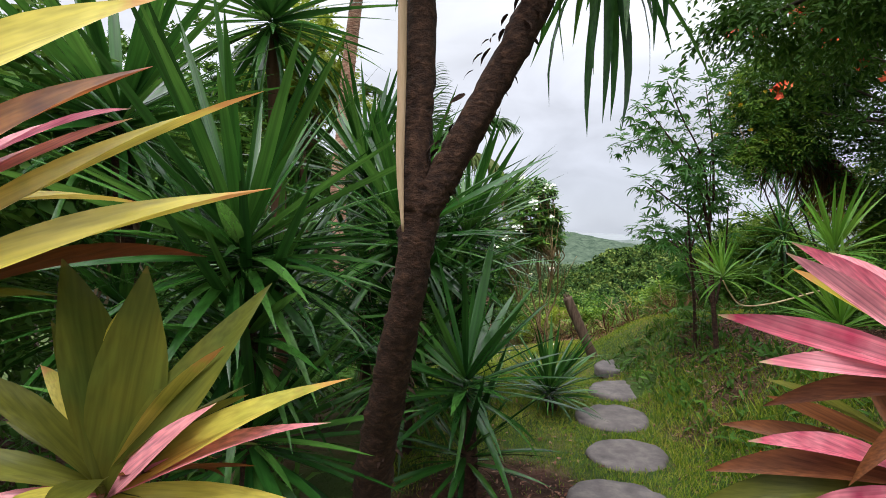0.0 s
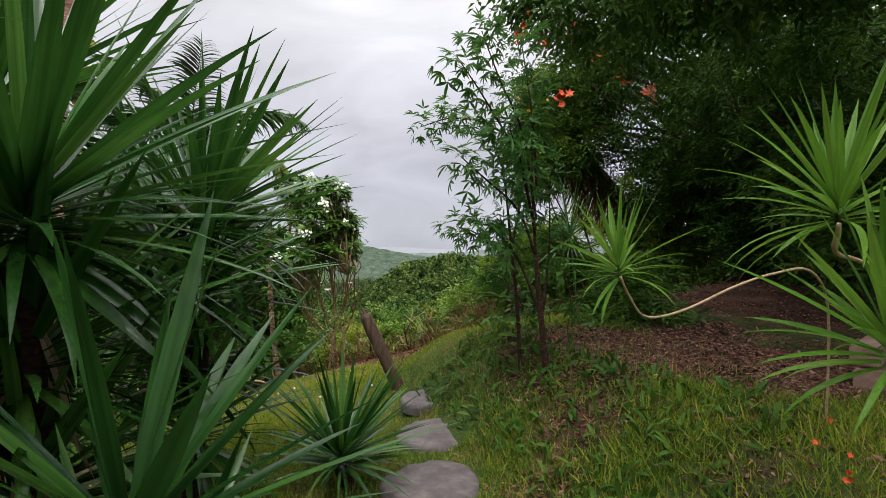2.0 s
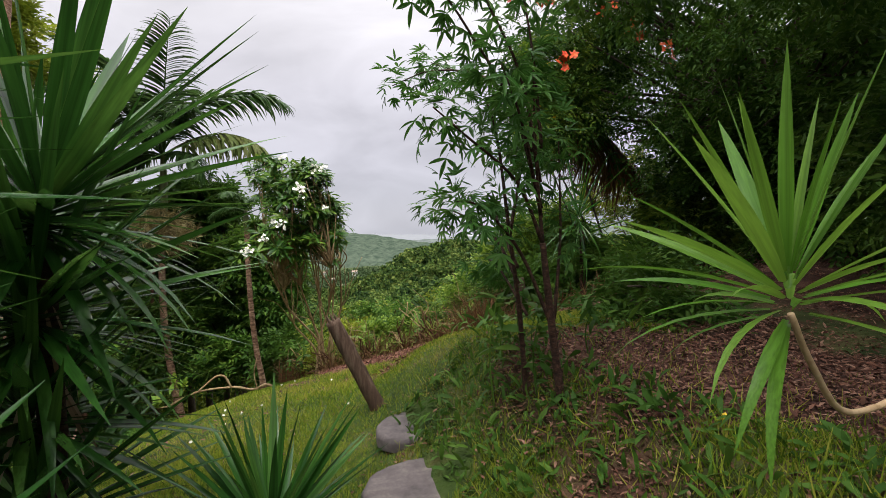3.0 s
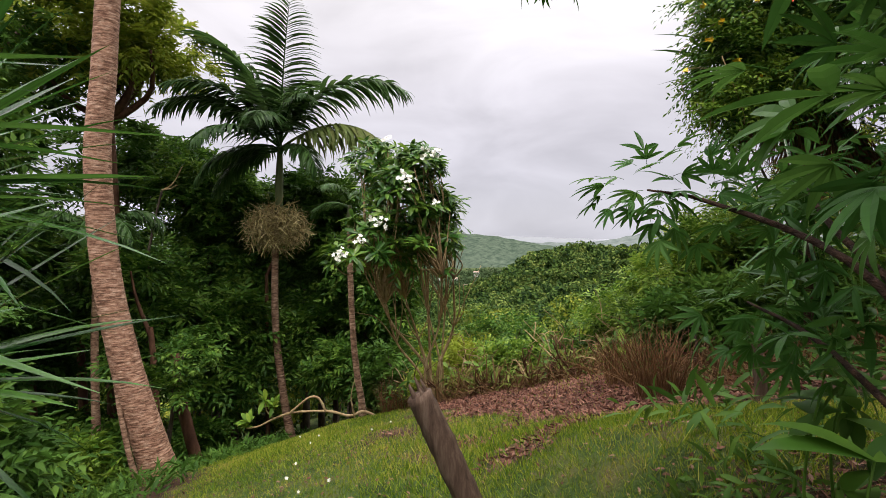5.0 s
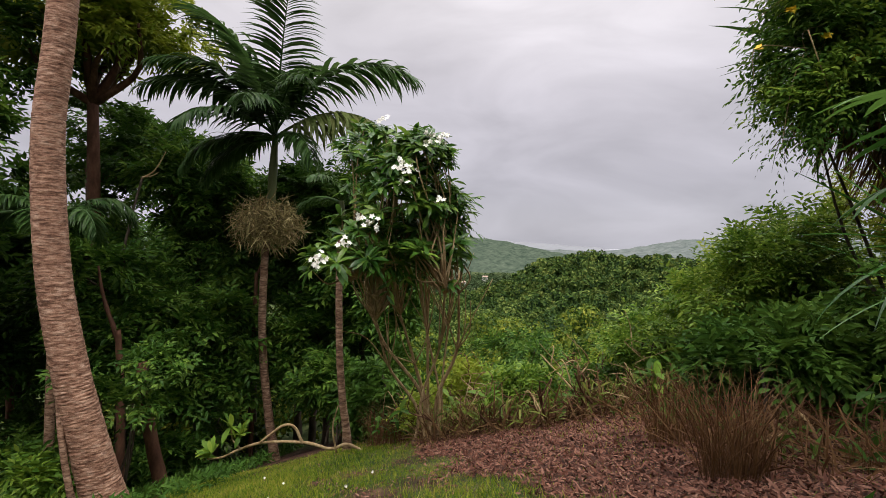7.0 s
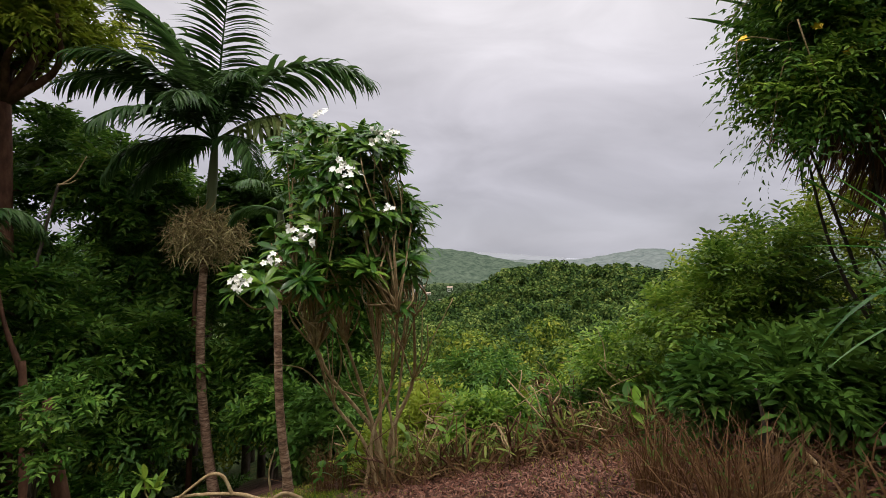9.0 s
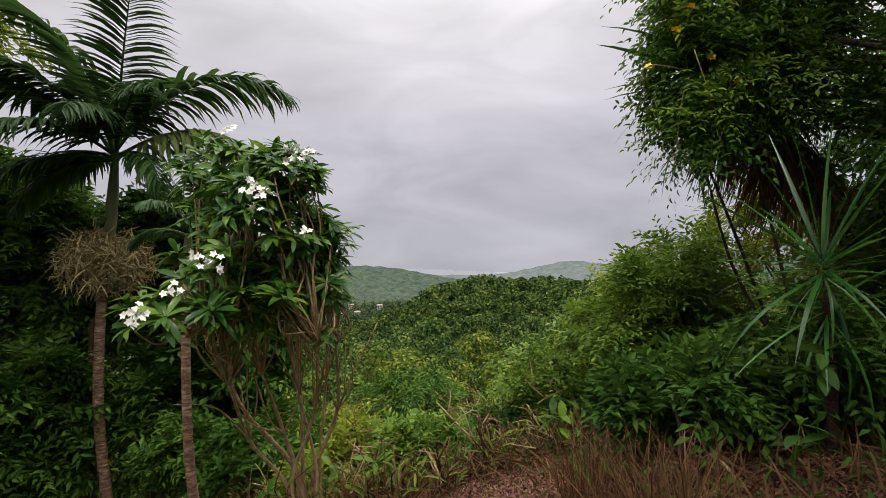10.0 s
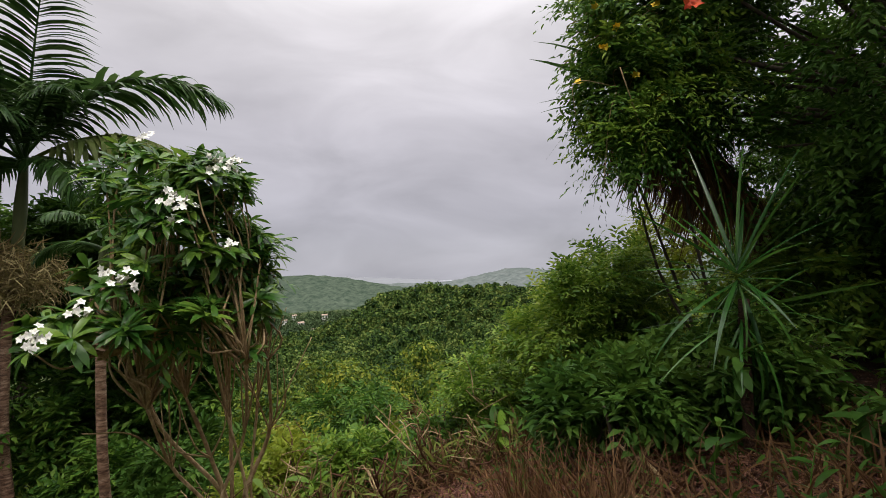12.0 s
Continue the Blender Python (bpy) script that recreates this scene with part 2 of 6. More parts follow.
M_PALMBARK = bark_mat("palm_bark", [(0.16, 0.078, 0.05), (0.33, 0.195, 0.135), (0.5, 0.36, 0.275)], 9, (1, 1, 2.0), 0.7, 0.85, 7.5, 0.012)
M_PALMBARK2 = bark_mat("slim_palm_bark", [(0.11, 0.06, 0.036), (0.23, 0.145, 0.098), (0.36, 0.27, 0.2)], 8, (1, 1, 2.5), 0.4, 0.85, 5.0, 0.012)
M_SHAFT = bark_mat("crownshaft", [(0.07, 0.09, 0.035), (0.11, 0.13, 0.05), (0.16, 0.17, 0.08)], 5, (1, 1, 0.2), 0.1, 0.5)
M_BARK = bark_mat("tree_bark", [(0.03, 0.022, 0.016), (0.065, 0.048, 0.035), (0.12, 0.095, 0.075)], 9, (1, 1, 0.4), 0.6)
M_REDBARK = bark_mat("reddish_bark", [(0.045, 0.02, 0.012), (0.10, 0.045, 0.026), (0.17, 0.085, 0.05)], 7, (1, 1, 0.4), 0.5)
M_PALEBARK = bark_mat("pale_stem", [(0.15, 0.092, 0.045), (0.32, 0.22, 0.115), (0.46, 0.36, 0.21)], 18, (1, 1, 0.6), 0.35)
M_STEM = bark_mat("tan_stem", [(0.26, 0.17, 0.09), (0.38, 0.27, 0.16), (0.48, 0.37, 0.24)], 50, (1, 1, 1), 0.3, 0.7, 0, 0.003)
M_POST = bark_mat("weathered_post", [(0.035, 0.02, 0.014), (0.085, 0.052, 0.036), (0.17, 0.12, 0.09)], 26, (1, 1, 0.12), 0.7, 0.85, 0, 0.012)
M_STONE = bark_mat("stepping_stone", [(0.06, 0.05, 0.052), (0.105, 0.088, 0.088), (0.17, 0.145, 0.135)], 9, (1, 1, 1), 0.35, 0.8, 0, 0.01)
M_TIMBER = bark_mat("planter_timber", [(0.12, 0.075, 0.055), (0.22, 0.14, 0.105), (0.32, 0.22, 0.17)], 16, (0.15, 1, 1), 0.4)
M_HOUSE = bark_mat("house_wall", [(0.45, 0.44, 0.42), (0.55, 0.54, 0.52), (0.6, 0.59, 0.57)], 0.3, (1, 1, 1), 0.0)
M_ROOF = bark_mat("house_roof", [(0.3, 0.2, 0.16), (0.38, 0.28, 0.22), (0.45, 0.36, 0.3)], 0.3, (1, 1, 1), 0.0)

# ---- building helpers ----
RNG = np.random.default_rng(7)


def smooth(a, b, x):
    t = np.clip((np.asarray(x, float) - a) / (b - a), 0, 1)
    return t * t * (3 - 2 * t)


def height(x, y):
    """The ground: a level garden, a bank beside the path, then a slope into a wooded valley and a ridge beyond it."""
    x, y = np.asarray(x, float), np.asarray(y, float)
    ahead = np.maximum(y, 0)
    dist = np.hypot(x, ahead)
    d = ahead + (dist - ahead) * smooth(20, 60, dist) + np.minimum(y, 0)
    near = np.interp(d, [-200, 0, 3, 6, 8, 10, 12, 14, 18, 24, 40, 80, 150, 300, 500, 900, 5000],
                     [6, -0.05, -0.15, -0.24, -0.42, -0.8, -1.33, -2.05, -3.5, -5.6, -9.8, -17, -29, -42, -52, -60, -70])
    ridge = np.interp(d, [60, 120, 180, 240, 300, 360, 460], [0, 4, 11, 21, 28.5, 25, 2])
    bearing = np.degrees(np.arctan2(x, np.maximum(y, 0.001)))
    ridge = ridge * np.interp(bearing, [7, 10.5, 14, 16.4, 18.8, 24, 30, 35, 42, 60], [0, 0.05, 0.3, 0.55, 0.88, 1.0, 0.96, 0.9, 0.95, 0.8]) * (y > 0)
    bank = 0.6 * smooth(1.75, 2.95, x) * smooth(0.8, 2.4, y) * (1 - smooth(6.3, 9.0, y))
    side = 0.13 * (np.clip(x, -9, 14) - 2) * smooth(4, 9, y) * (1 - smooth(40, 80, dist))
    gully = -0.12 * np.clip(1.0 - x, 0, 9) * smooth(5, 10, y) * (1 - smooth(40, 80, dist))
    lumps = 0.025 * np.sin(2.3 * x + 0.7 * y) * np.sin(1.9 * y - 0.6 * x) * smooth(-1, 1, dist)
    return near + ridge + bank + side + gully + lumps


def ground_z(x, y):
    return float(height(x, y))


def mesh_ob(name, V, F, mat, parent=None, soft=True, at=(0, 0, 0)):
    """One mesh object out of arrays of corners and of faces with equal numbers of corners."""
    V, F = np.asarray(V, float) - np.asarray(at, float), np.asarray(F, int)
    me = bpy.data.meshes.new(name)
    k = F.shape[1]
    me.vertices.add(len(V))
    me.vertices.foreach_set("co", V.ravel().astype(np.float32))
    me.loops.add(F.size)
    me.loops.foreach_set("vertex_index", F.ravel().astype(np.int32))
    me.polygons.add(len(F))
    me.polygons.foreach_set("loop_start", np.arange(0, F.size, k, dtype=np.int32))
    me.polygons.foreach_set("loop_total", np.full(len(F), k, dtype=np.int32))
    me.polygons.foreach_set("use_smooth", np.full(len(F), bool(soft)))
    me.update(calc_edges=True)
    me.materials.append(mat)
    ob = new(name, me)
    if parent is not None:
        ob.parent = parent
    return ob


def thing(name, at, label, category, group="", kind=""):
    ob = new(name)
    ob.location = at
    return tagged(ob, label, category, group, kind)


def part(name, VF, mat, parent, label="", soft=True):
    ob = mesh_ob(name, VF[0], VF[1], mat, parent, soft, parent.location if parent.parent is None else parent.parent.location)
    return tagged(ob, label)


def join(pieces):
    V, F, n = [], [], 0
    for v, f in pieces:
        V.append(np.asarray(v, float))
        F.append(np.asarray(f, int) + n)
        n += len(v)
    return np.concatenate(V), np.concatenate(F)


def spline(points, n):
    """n points along a smooth curve through the points given."""
    p = np.asarray(points, float)
    if len(p) == 2:
        return p[0] + (p[1] - p[0]) * np.linspace(0, 1, n)[:, None]
    q = np.vstack([2 * p[0] - p[1], p, 2 * p[-1] - p[-2]])
    out = []
    for s in np.linspace(0, len(p) - 1 - 1e-6, n):
        i = int(s)
        t = s - i
        a, b, c, d = q[i:i + 4]
        out.append(0.5 * (2 * b + (c - a) * t + (2 * a - 5 * b + 4 * c - d) * t * t + (3 * b - a - 3 * c + d) * t ** 3))
    return np.array(out)


def tube(points, r0, r1, sides=8, n=None, rough=0.0):
    """A tapered tube through points, closed at its ends; quads."""
    P = spline(points, n or max(4, 4 * len(points)))
    m = len(P)
    T = np.gradient(P, axis=0)
    T /= np.linalg.norm(T, axis=1)[:, None] + 1e-9
    ref = np.array([0.0, 0, 1]) if abs(T[:, 2]).mean() < 0.8 else np.array([1.0, 0, 0])
    A = np.cross(T, ref)
    A /= np.linalg.norm(A, axis=1)[:, None] + 1e-9
    B = np.cross(T, A)
    R = np.linspace(r0, r1, m) if np.isscalar(r0) else np.interp(np.linspace(0, 1, m), np.linspace(0, 1, len(r0)), r0)
    ang = np.linspace(0, 2 * np.pi, sides, endpoint=False)
    jit = 1 + rough * RNG.standard_normal((m, sides))
    V = P[:, None] + (R[:, None] * jit)[..., None] * (np.cos(ang)[None, :, None] * A[:, None] + np.sin(ang)[None, :, None] * B[:, None])
    V = V.reshape(-1, 3)
    i, j = np.meshgrid(np.arange(m - 1), np.arange(sides), indexing="ij")
    F = np.stack([i * sides + j, i * sides + (j + 1) % sides, (i + 1) * sides + (j + 1) % sides, (i + 1) * sides + j], -1).reshape(-1, 4)
    caps = []
    for row, flip in ((0, True), (m - 1, False)):
        V = np.vstack([V, P[row]])
        c = len(V) - 1
        for j in range(0, sides, 2):
            ring = [row * sides + j, row * sides + (j + 1) % sides, row * sides + (j + 2) % sides]
            caps.append([c, *(ring[::-1] if flip else ring)])
    return V, np.vstack([F, caps])


def strap(length, width, droop, segs=6, fold=0.22, base=0.45, belly=0.35, twist=0.0):
    """A long leaf along +Y with a fold along its middle; droop in radians over its length; quads."""
    s = np.linspace(0, 1, segs + 1)
    a = droop * s ** 1.6
    y = np.concatenate([[0], np.cumsum(np.cos((a[1:] + a[:-1]) / 2))]) * length / segs
    z = -np.concatenate([[0], np.cumsum(np.sin((a[1:] + a[:-1]) / 2))]) * length / segs
    w = width / 2 * np.where(s < belly, base + (1 - base) * np.sin(s / belly * np.pi / 2), np.cos(np.clip((s - belly) / (1 - belly), 0, 1) * np.pi / 2) ** 0.85)
    w = np.maximum(w, width * 0.012)
    tw = twist * s
    up = fold * w
    L = np.stack([-w * np.cos(tw), y, z + up * np.cos(a) - w * np.sin(tw)], 1)
    C = np.stack([0 * w, y, z], 1)
    R = np.stack([w * np.cos(tw), y, z + up * np.cos(a) + w * np.sin(tw)], 1)
    V = np.stack([L, C, R], 1).reshape(-1, 3)
    F = []
    for i in range(segs):
        k = 3 * i
        F += [[k, k + 1, k + 4, k + 3], [k + 1, k + 2, k + 5, k + 4]]
    return V, np.array(F)


def small_leaf(width=0.36, fold=0.12, droop=0.12):
    """A pointed oval leaf of length 1 along +Y; six corners, four triangles."""
    w = width / 2
    V = np.array([[0, 0, 0], [-w * 0.92, 0.27, fold * 0.5], [w * 0.92, 0.27, fold * 0.5], [-w * 0.8, 0.62, fold * 0.4], [w * 0.8, 0.62, fold * 0.4], [0, 1, -droop]])
    return V, np.array([[0, 2, 1], [1, 2, 4], [1, 4, 3], [3, 4, 5]])


LEAF2 = (np.array([[0, 0, 0], [0.19, 0.4, 0.1], [0, 1, -0.14], [-0.19, 0.4, 0.1]]), np.array([[0, 1, 2], [0, 2, 3]]))


def frames(D, roll=0.5, face=None):
    """Turns whose Y lies along the directions D and whose Z looks up, rolled at random."""
    D = D / (np.linalg.norm(D, axis=1)[:, None] + 1e-9)
    up = (np.array([0, 0, 1.0]) if face is None else face) + roll * RNG.standard_normal((len(D), 3))
    X = np.cross(D, up)
    X /= np.linalg.norm(X, axis=1)[:, None] + 1e-9
    Z = np.cross(X, D)
    return np.stack([X, D, Z], 2)


def scatter(template, P, D, S, roll=0.5, face=None):
    """Copies of a template leaf, joined: at P, along D, of size S."""
    V, F = template
    R = frames(D, roll, face)
    W = np.einsum("nij,vj->nvi", R, V) * np.asarray(S, float)[:, None, None] + P[:, None]
    G = F[None] + (np.arange(len(P)) * len(V))[:, None, None]
    return W.reshape(-1, 3), G.reshape(-1, F.shape[1])


def unit(n, up=0.0):
    d = RNG.standard_normal((n, 3))
    d /= np.linalg.norm(d, axis=1)[:, None]
    d[:, 2] += up
    return d / np.linalg.norm(d, axis=1)[:, None]


def crown(blobs, twigs, per, size, template=None, shell=0.55, spread=0.35, hang=0.0, out=0.8):
    """A crown: clumps of flat leafy sprays over uneven blobs (centre, radii), with gaps between the clumps."""
    template = template or small_leaf()
    vol = np.array([b[1][0] * b[1][1] * b[1][2] for b in blobs]) ** 0.67
    n = max(6, twigs // 8)
    pick = RNG.choice(len(blobs), n, p=vol / vol.sum())
    C = np.array([b[0] for b in blobs], float)[pick]
    R = np.array([b[1] for b in blobs], float)[pick]
    d = unit(n, 0.12)
    f = shell + (1 - shell) * RNG.random(n) ** 0.6
    lump = 1 + 0.2 * np.sin(5 * d[:, 0] + pick) * np.sin(4 * d[:, 2] + 2 * pick) + 0.1 * RNG.standard_normal(n)
    clump = C + d * R * (f * lump)[:, None]
    c = RNG.integers(0, n, twigs)
    axis = d[c] * out + 0.8 * unit(twigs) + np.array([0, 0, 0.1 - hang])
    axis[:, 2] *= 0.7
    axis /= np.linalg.norm(axis, axis=1)[:, None]
    nrm = np.array([0, 0, 1.0]) + 0.5 * d[c] + 0.3 * RNG.standard_normal((twigs, 3))
    side = np.cross(axis, nrm)
    side /= np.linalg.norm(side, axis=1)[:, None]
    nrm = np.cross(side, axis)
    start = clump[c] + unit(twigs) * (0.3 * spread * RNG.random((twigs, 1)))
    L = spread * (0.8 + 1.0 * RNG.random(twigs))
    k = np.repeat(np.arange(twigs), per)
    along = np.tile((np.arange(per) + 0.6) / per, twigs) + RNG.normal(0, 0.03, twigs * per)
    sign = np.tile(np.where(np.arange(per) % 2, 1.0, -1.0), twigs)
    P = start[k] + axis[k] * (along * L[k])[:, None]
    P[:, 2] -= (0.18 + hang) * along ** 2 * L[k]
    D = axis[k] * (0.35 + 0.5 * along)[:, None] + side[k] * (sign * 0.85)[:, None] + 0.22 * unit(len(k)) + np.array([0, 0, -0.14 - hang])
    S = size * (0.65 + 0.5 * RNG.random(len(k))) * (1.1 - 0.35 * np.abs(along - 0.4))
    return scatter(template, P, D, S, 0.22, nrm[k])


def limbs_to(start, goals, r0, r1, sag=0.1):
    out = []
    s = np.asarray(start, float)
    for g in goals:
        g = np.asarray(g, float)
        mid = (s + g) / 2 + RNG.standard_normal(3) * sag * np.linalg.norm(g - s)
        out.append(tube([s, mid, g], r0, r1, 6, 8, 0.04))
    return out


def tree(name, label, at, trunk_top, r, blobs, twigs, per, size, mat, bark, category="tree", group="", lean=(0, 0), **kw):
    """A tree: tapered trunk, limbs into the crown, twigs with leaves."""
    z = ground_z(*at)
    t = thing(name, (at[0], at[1], z), label, category, group)
    top = np.array([at[0] + lean[0], at[1] + lean[1], trunk_top])
    part("trunk", tube([(at[0], at[1], z - 0.15), (at[0] + 0.4 * lean[0] + 0.05, at[1] + 0.3 * lean[1], (z + trunk_top) / 2), top], r, r * 0.55, 10, 14, 0.05), bark, t)
    for v in limbs_to(top, [np.asarray(b[0]) + RNG.standard_normal(3) * 0.15 for b in blobs], r * 0.5, r * 0.14):
        part("limb", v, bark, t)
    part("crown", crown(blobs, twigs, per, size, LEAF2, **kw), mat, t)
    return t


def bush(name, label, at, blobs, twigs, per, size, mat, stems=5, bark=None, category="bush", group="", **kw):
    z = ground_z(*at)
    t = thing(name, (at[0], at[1], z), label, category, group)
    for i in range(stems):
        b = blobs[i % len(blobs)]
        g = np.asarray(b[0], float) + RNG.standard_normal(3) * np.asarray(b[1]) * 0.35
        s = np.array([at[0] + 0.15 * RNG.standard_normal(), at[1] + 0.15 * RNG.standard_normal(), z - 0.05])
        part("stem", tube([s, (s + g) / 2 + RNG.standard_normal(3) * 0.12, g], 0.03, 0.01, 6, 8), bark or M_BARK, t)
    part("crown", crown(blobs, twigs, per, size, None if mat in (M_LIGHT, M_MID, M_LIME) and at[0] > 0 and at[1] < 14 else LEAF2, **kw), mat, t)
    return t


STRAPS = {}


def strap_meshes(key, length, width, droops, mat, **kw):
    """Leaves of a kind, alike but for their droop, as shared mesh data of length 1."""
    if key not in STRAPS:
        made = []
        for d in droops:
            V, F = strap(1.0, width / length, d, **kw)
            me = bpy.data.meshes.new(key)
            me.from_pydata(V.tolist(), [], F.tolist())
            me.polygons.foreach_set("use_smooth", np.full(len(F), True))
            me.materials.append(mat)
            made.append(me)
        STRAPS[key] = made
    return STRAPS[key]


def rosette(t, parent, centre, n, length, meshes, axis=(0, 0, 1), low=8, high=105, name="leaf", power=0.8):
    """A head of long leaves round an axis, each a part of its own: steep in the middle, hanging at the rim."""
    ax = Vector(axis).normalized()
    q = Vector((0, 0, 1)).rotation_difference(ax)
    base = Vector(centre) - Vector(t.location)
    for i in range(n):
        f = (i + 0.5) / n
        tilt = radians(low + (high - low) * f ** power + RNG.normal(0, 6))
        turn = i * 2.39996 + RNG.normal(0, 0.2)
        d = Vector((math.sin(tilt) * math.cos(turn), math.sin(tilt) * math.sin(turn), math.cos(tilt)))
        d = q @ d
        side = q @ Vector((-math.sin(turn), math.cos(turn), 0))
        X = -side
        Z = X.cross(d).normalized()
        X = d.cross(Z)
        rot = Matrix((X, d, Z)).transposed().to_4x4()
        k = min(len(meshes) - 1, int(f * len(meshes) * 0.999))
        ob = new(name, meshes[k])
        ob.parent = parent
        s = length * (0.75 + 0.35 * RNG.random()) * (0.75 + 0.25 * math.sin(math.pi * min(1, f + 0.25)))
        ob.matrix_basis = Matrix.Translation(base + ax * (0.14 * length * (1 - f)) + d * 0.02) @ rot @ Matrix.Rotation(RNG.normal(0, 0.25), 4, "Y") @ Matrix.Diagonal((s * (0.85 + 0.3 * RNG.random()), s, s, 1))

# ---- ground ----
def bare(x, y):
    """How far the ground is mulch and litter (1) rather than lawn (0)."""
    x, y = np.asarray(x, float), np.asarray(y, float)
    w = 0.18 * np.sin(3.1 * x + 1.3 * y) + 0.14 * np.sin(5.3 * y - 2.2 * x + 1) + 0.08 * np.sin(11 * x + 7 * y)
    def spot(cx, cy, rx, ry):
        return 1 - smooth(0.75, 1.15, np.hypot((x - cx) / rx, (y - cy) / ry) + w)
    b = np.maximum.reduce([spot(3.75, 4.5, 1.45, 1.6), spot(4.7, 11.0, 2.9, 2.9), spot(4.7, 8.6, 2.1, 1.9), spot(0.5, 2.5, 0.9, 1.0), spot(3.4, 13.6, 2.0, 1.2),
                           spot(2.6, 4.6, 0.35, 0.8) * 0.7])
    b = np.maximum(b, smooth(-0.2, -1.4, x + 0.35 * (y - 12) * (y > 12) + w))
    b = np.maximum(b, smooth(13.6, 15.2, y + 0.8 * w))
    b = np.maximum(b, smooth(5.0, 6.2, x + w))
    return b * (1 - smooth(17, 24, np.hypot(x, y)))


def graded(lo, a, b, hi, step, grow=1.13):
    mid = list(np.arange(a, b, step))
    up, s = [b], step
    while up[-1] < hi:
        s *= grow
        up.append(up[-1] + s)
    dn, s = [a], step
    while dn[-1] > lo:
        s *= grow
        dn.append(dn[-1] - s)
    return np.array(dn[:0:-1] + mid + up)


gx, gy = graded(-4200, -2.5, 6.5, 4200, 0.11), graded(-4200, -0.5, 15.0, 4200, 0.11)
GX, GY = np.meshgrid(gx, gy)
i, j = np.meshgrid(np.arange(len(gy) - 1), np.arange(len(gx) - 1), indexing="ij")
w = len(gx)
GF = np.stack([i * w + j, i * w + j + 1, (i + 1) * w + j + 1, (i + 1) * w + j], -1).reshape(-1, 4)
GV = np.stack([GX, GY, height(GX, GY)], -1).reshape(-1, 3)

m, n, l, b = node_mat("garden_soil")
at = n.new("ShaderNodeAttribute")
at.attribute_name = "bare"
geo = n.new("ShaderNodeNewGeometry")
n1 = n.new("ShaderNodeTexNoise")
n1.inputs["Scale"].default_value, n1.inputs["Detail"].default_value = 3.0, 9
l.new(geo.outputs["Position"], n1.inputs["Vector"])
soil = ramp(n, [(0.3, (0.022, 0.011, 0.008)), (0.5, (0.055, 0.027, 0.019)), (0.7, (0.11, 0.057, 0.04))])
turf = ramp(n, [(0.3, (0.02, 0.034, 0.008)), (0.5, (0.035, 0.06, 0.012)), (0.72, (0.09, 0.08, 0.03))])
l.new(n1.outputs["Fac"], soil.inputs["Fac"])
l.new(n1.outputs["Fac"], turf.inputs["Fac"])
mx = n.new("ShaderNodeMixRGB")
l.new(at.outputs["Fac"], mx.inputs[0])
l.new(turf.outputs[0], mx.inputs[1])
l.new(soil.outputs[0], mx.inputs[2])
l.new(mx.outputs[0], b.inputs["Base Color"])
b.inputs["Roughness"].default_value = 0.95
b.inputs["Specular IOR Level"].default_value = 0.15
n2 = n.new("ShaderNodeTexNoise")
n2.inputs["Scale"].default_value, n2.inputs["Detail"].default_value = 30, 6
l.new(geo.outputs["Position"], n2.inputs["Vector"])
bp = n.new("ShaderNodeBump")
bp.inputs["Strength"].default_value, bp.inputs["Distance"].default_value = 0.8, 0.03
l.new(n2.outputs["Fac"], bp.inputs["Height"])
l.new(bp.outputs[0], b.inputs["Normal"])
ground = tagged(mesh_ob("ground", GV, GF, m), "grassy garden ground with brown mulch, falling into a valley", "ground", kind="structure")
attr = ground.data.attributes.new("bare", "FLOAT", "POINT")
attr.data.foreach_set("value", bare(GV[:, 0], GV[:, 1]).astype(np.float32))

# ---- distance: hills with haze in their colour ----
def hazed_hill_mat(name, lo, hi, scale):
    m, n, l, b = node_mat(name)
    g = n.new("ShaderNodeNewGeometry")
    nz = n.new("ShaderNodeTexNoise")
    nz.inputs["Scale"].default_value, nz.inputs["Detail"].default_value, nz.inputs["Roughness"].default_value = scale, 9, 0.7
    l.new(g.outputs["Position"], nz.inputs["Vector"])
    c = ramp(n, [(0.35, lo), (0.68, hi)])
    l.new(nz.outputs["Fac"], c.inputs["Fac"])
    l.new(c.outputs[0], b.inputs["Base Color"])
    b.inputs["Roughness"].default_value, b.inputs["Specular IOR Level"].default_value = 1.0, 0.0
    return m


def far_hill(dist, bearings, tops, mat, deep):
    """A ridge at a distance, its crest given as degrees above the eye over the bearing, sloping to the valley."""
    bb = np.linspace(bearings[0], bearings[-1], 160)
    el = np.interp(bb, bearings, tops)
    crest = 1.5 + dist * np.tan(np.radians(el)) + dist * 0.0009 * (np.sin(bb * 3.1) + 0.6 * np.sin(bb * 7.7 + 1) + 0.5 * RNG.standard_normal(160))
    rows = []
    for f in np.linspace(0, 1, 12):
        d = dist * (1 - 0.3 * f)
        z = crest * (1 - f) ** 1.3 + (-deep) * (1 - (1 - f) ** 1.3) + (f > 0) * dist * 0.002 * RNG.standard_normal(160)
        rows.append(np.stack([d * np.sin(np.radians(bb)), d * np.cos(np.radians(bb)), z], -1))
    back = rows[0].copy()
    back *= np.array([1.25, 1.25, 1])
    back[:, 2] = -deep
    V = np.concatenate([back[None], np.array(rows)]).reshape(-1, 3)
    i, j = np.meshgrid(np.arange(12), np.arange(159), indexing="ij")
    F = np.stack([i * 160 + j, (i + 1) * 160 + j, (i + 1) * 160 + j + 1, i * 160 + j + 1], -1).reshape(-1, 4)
    return tagged(mesh_ob("backdrop", V, F, mat), "wooded hills in the distance under cloud, haze put into their colour", "hill", kind="structure")


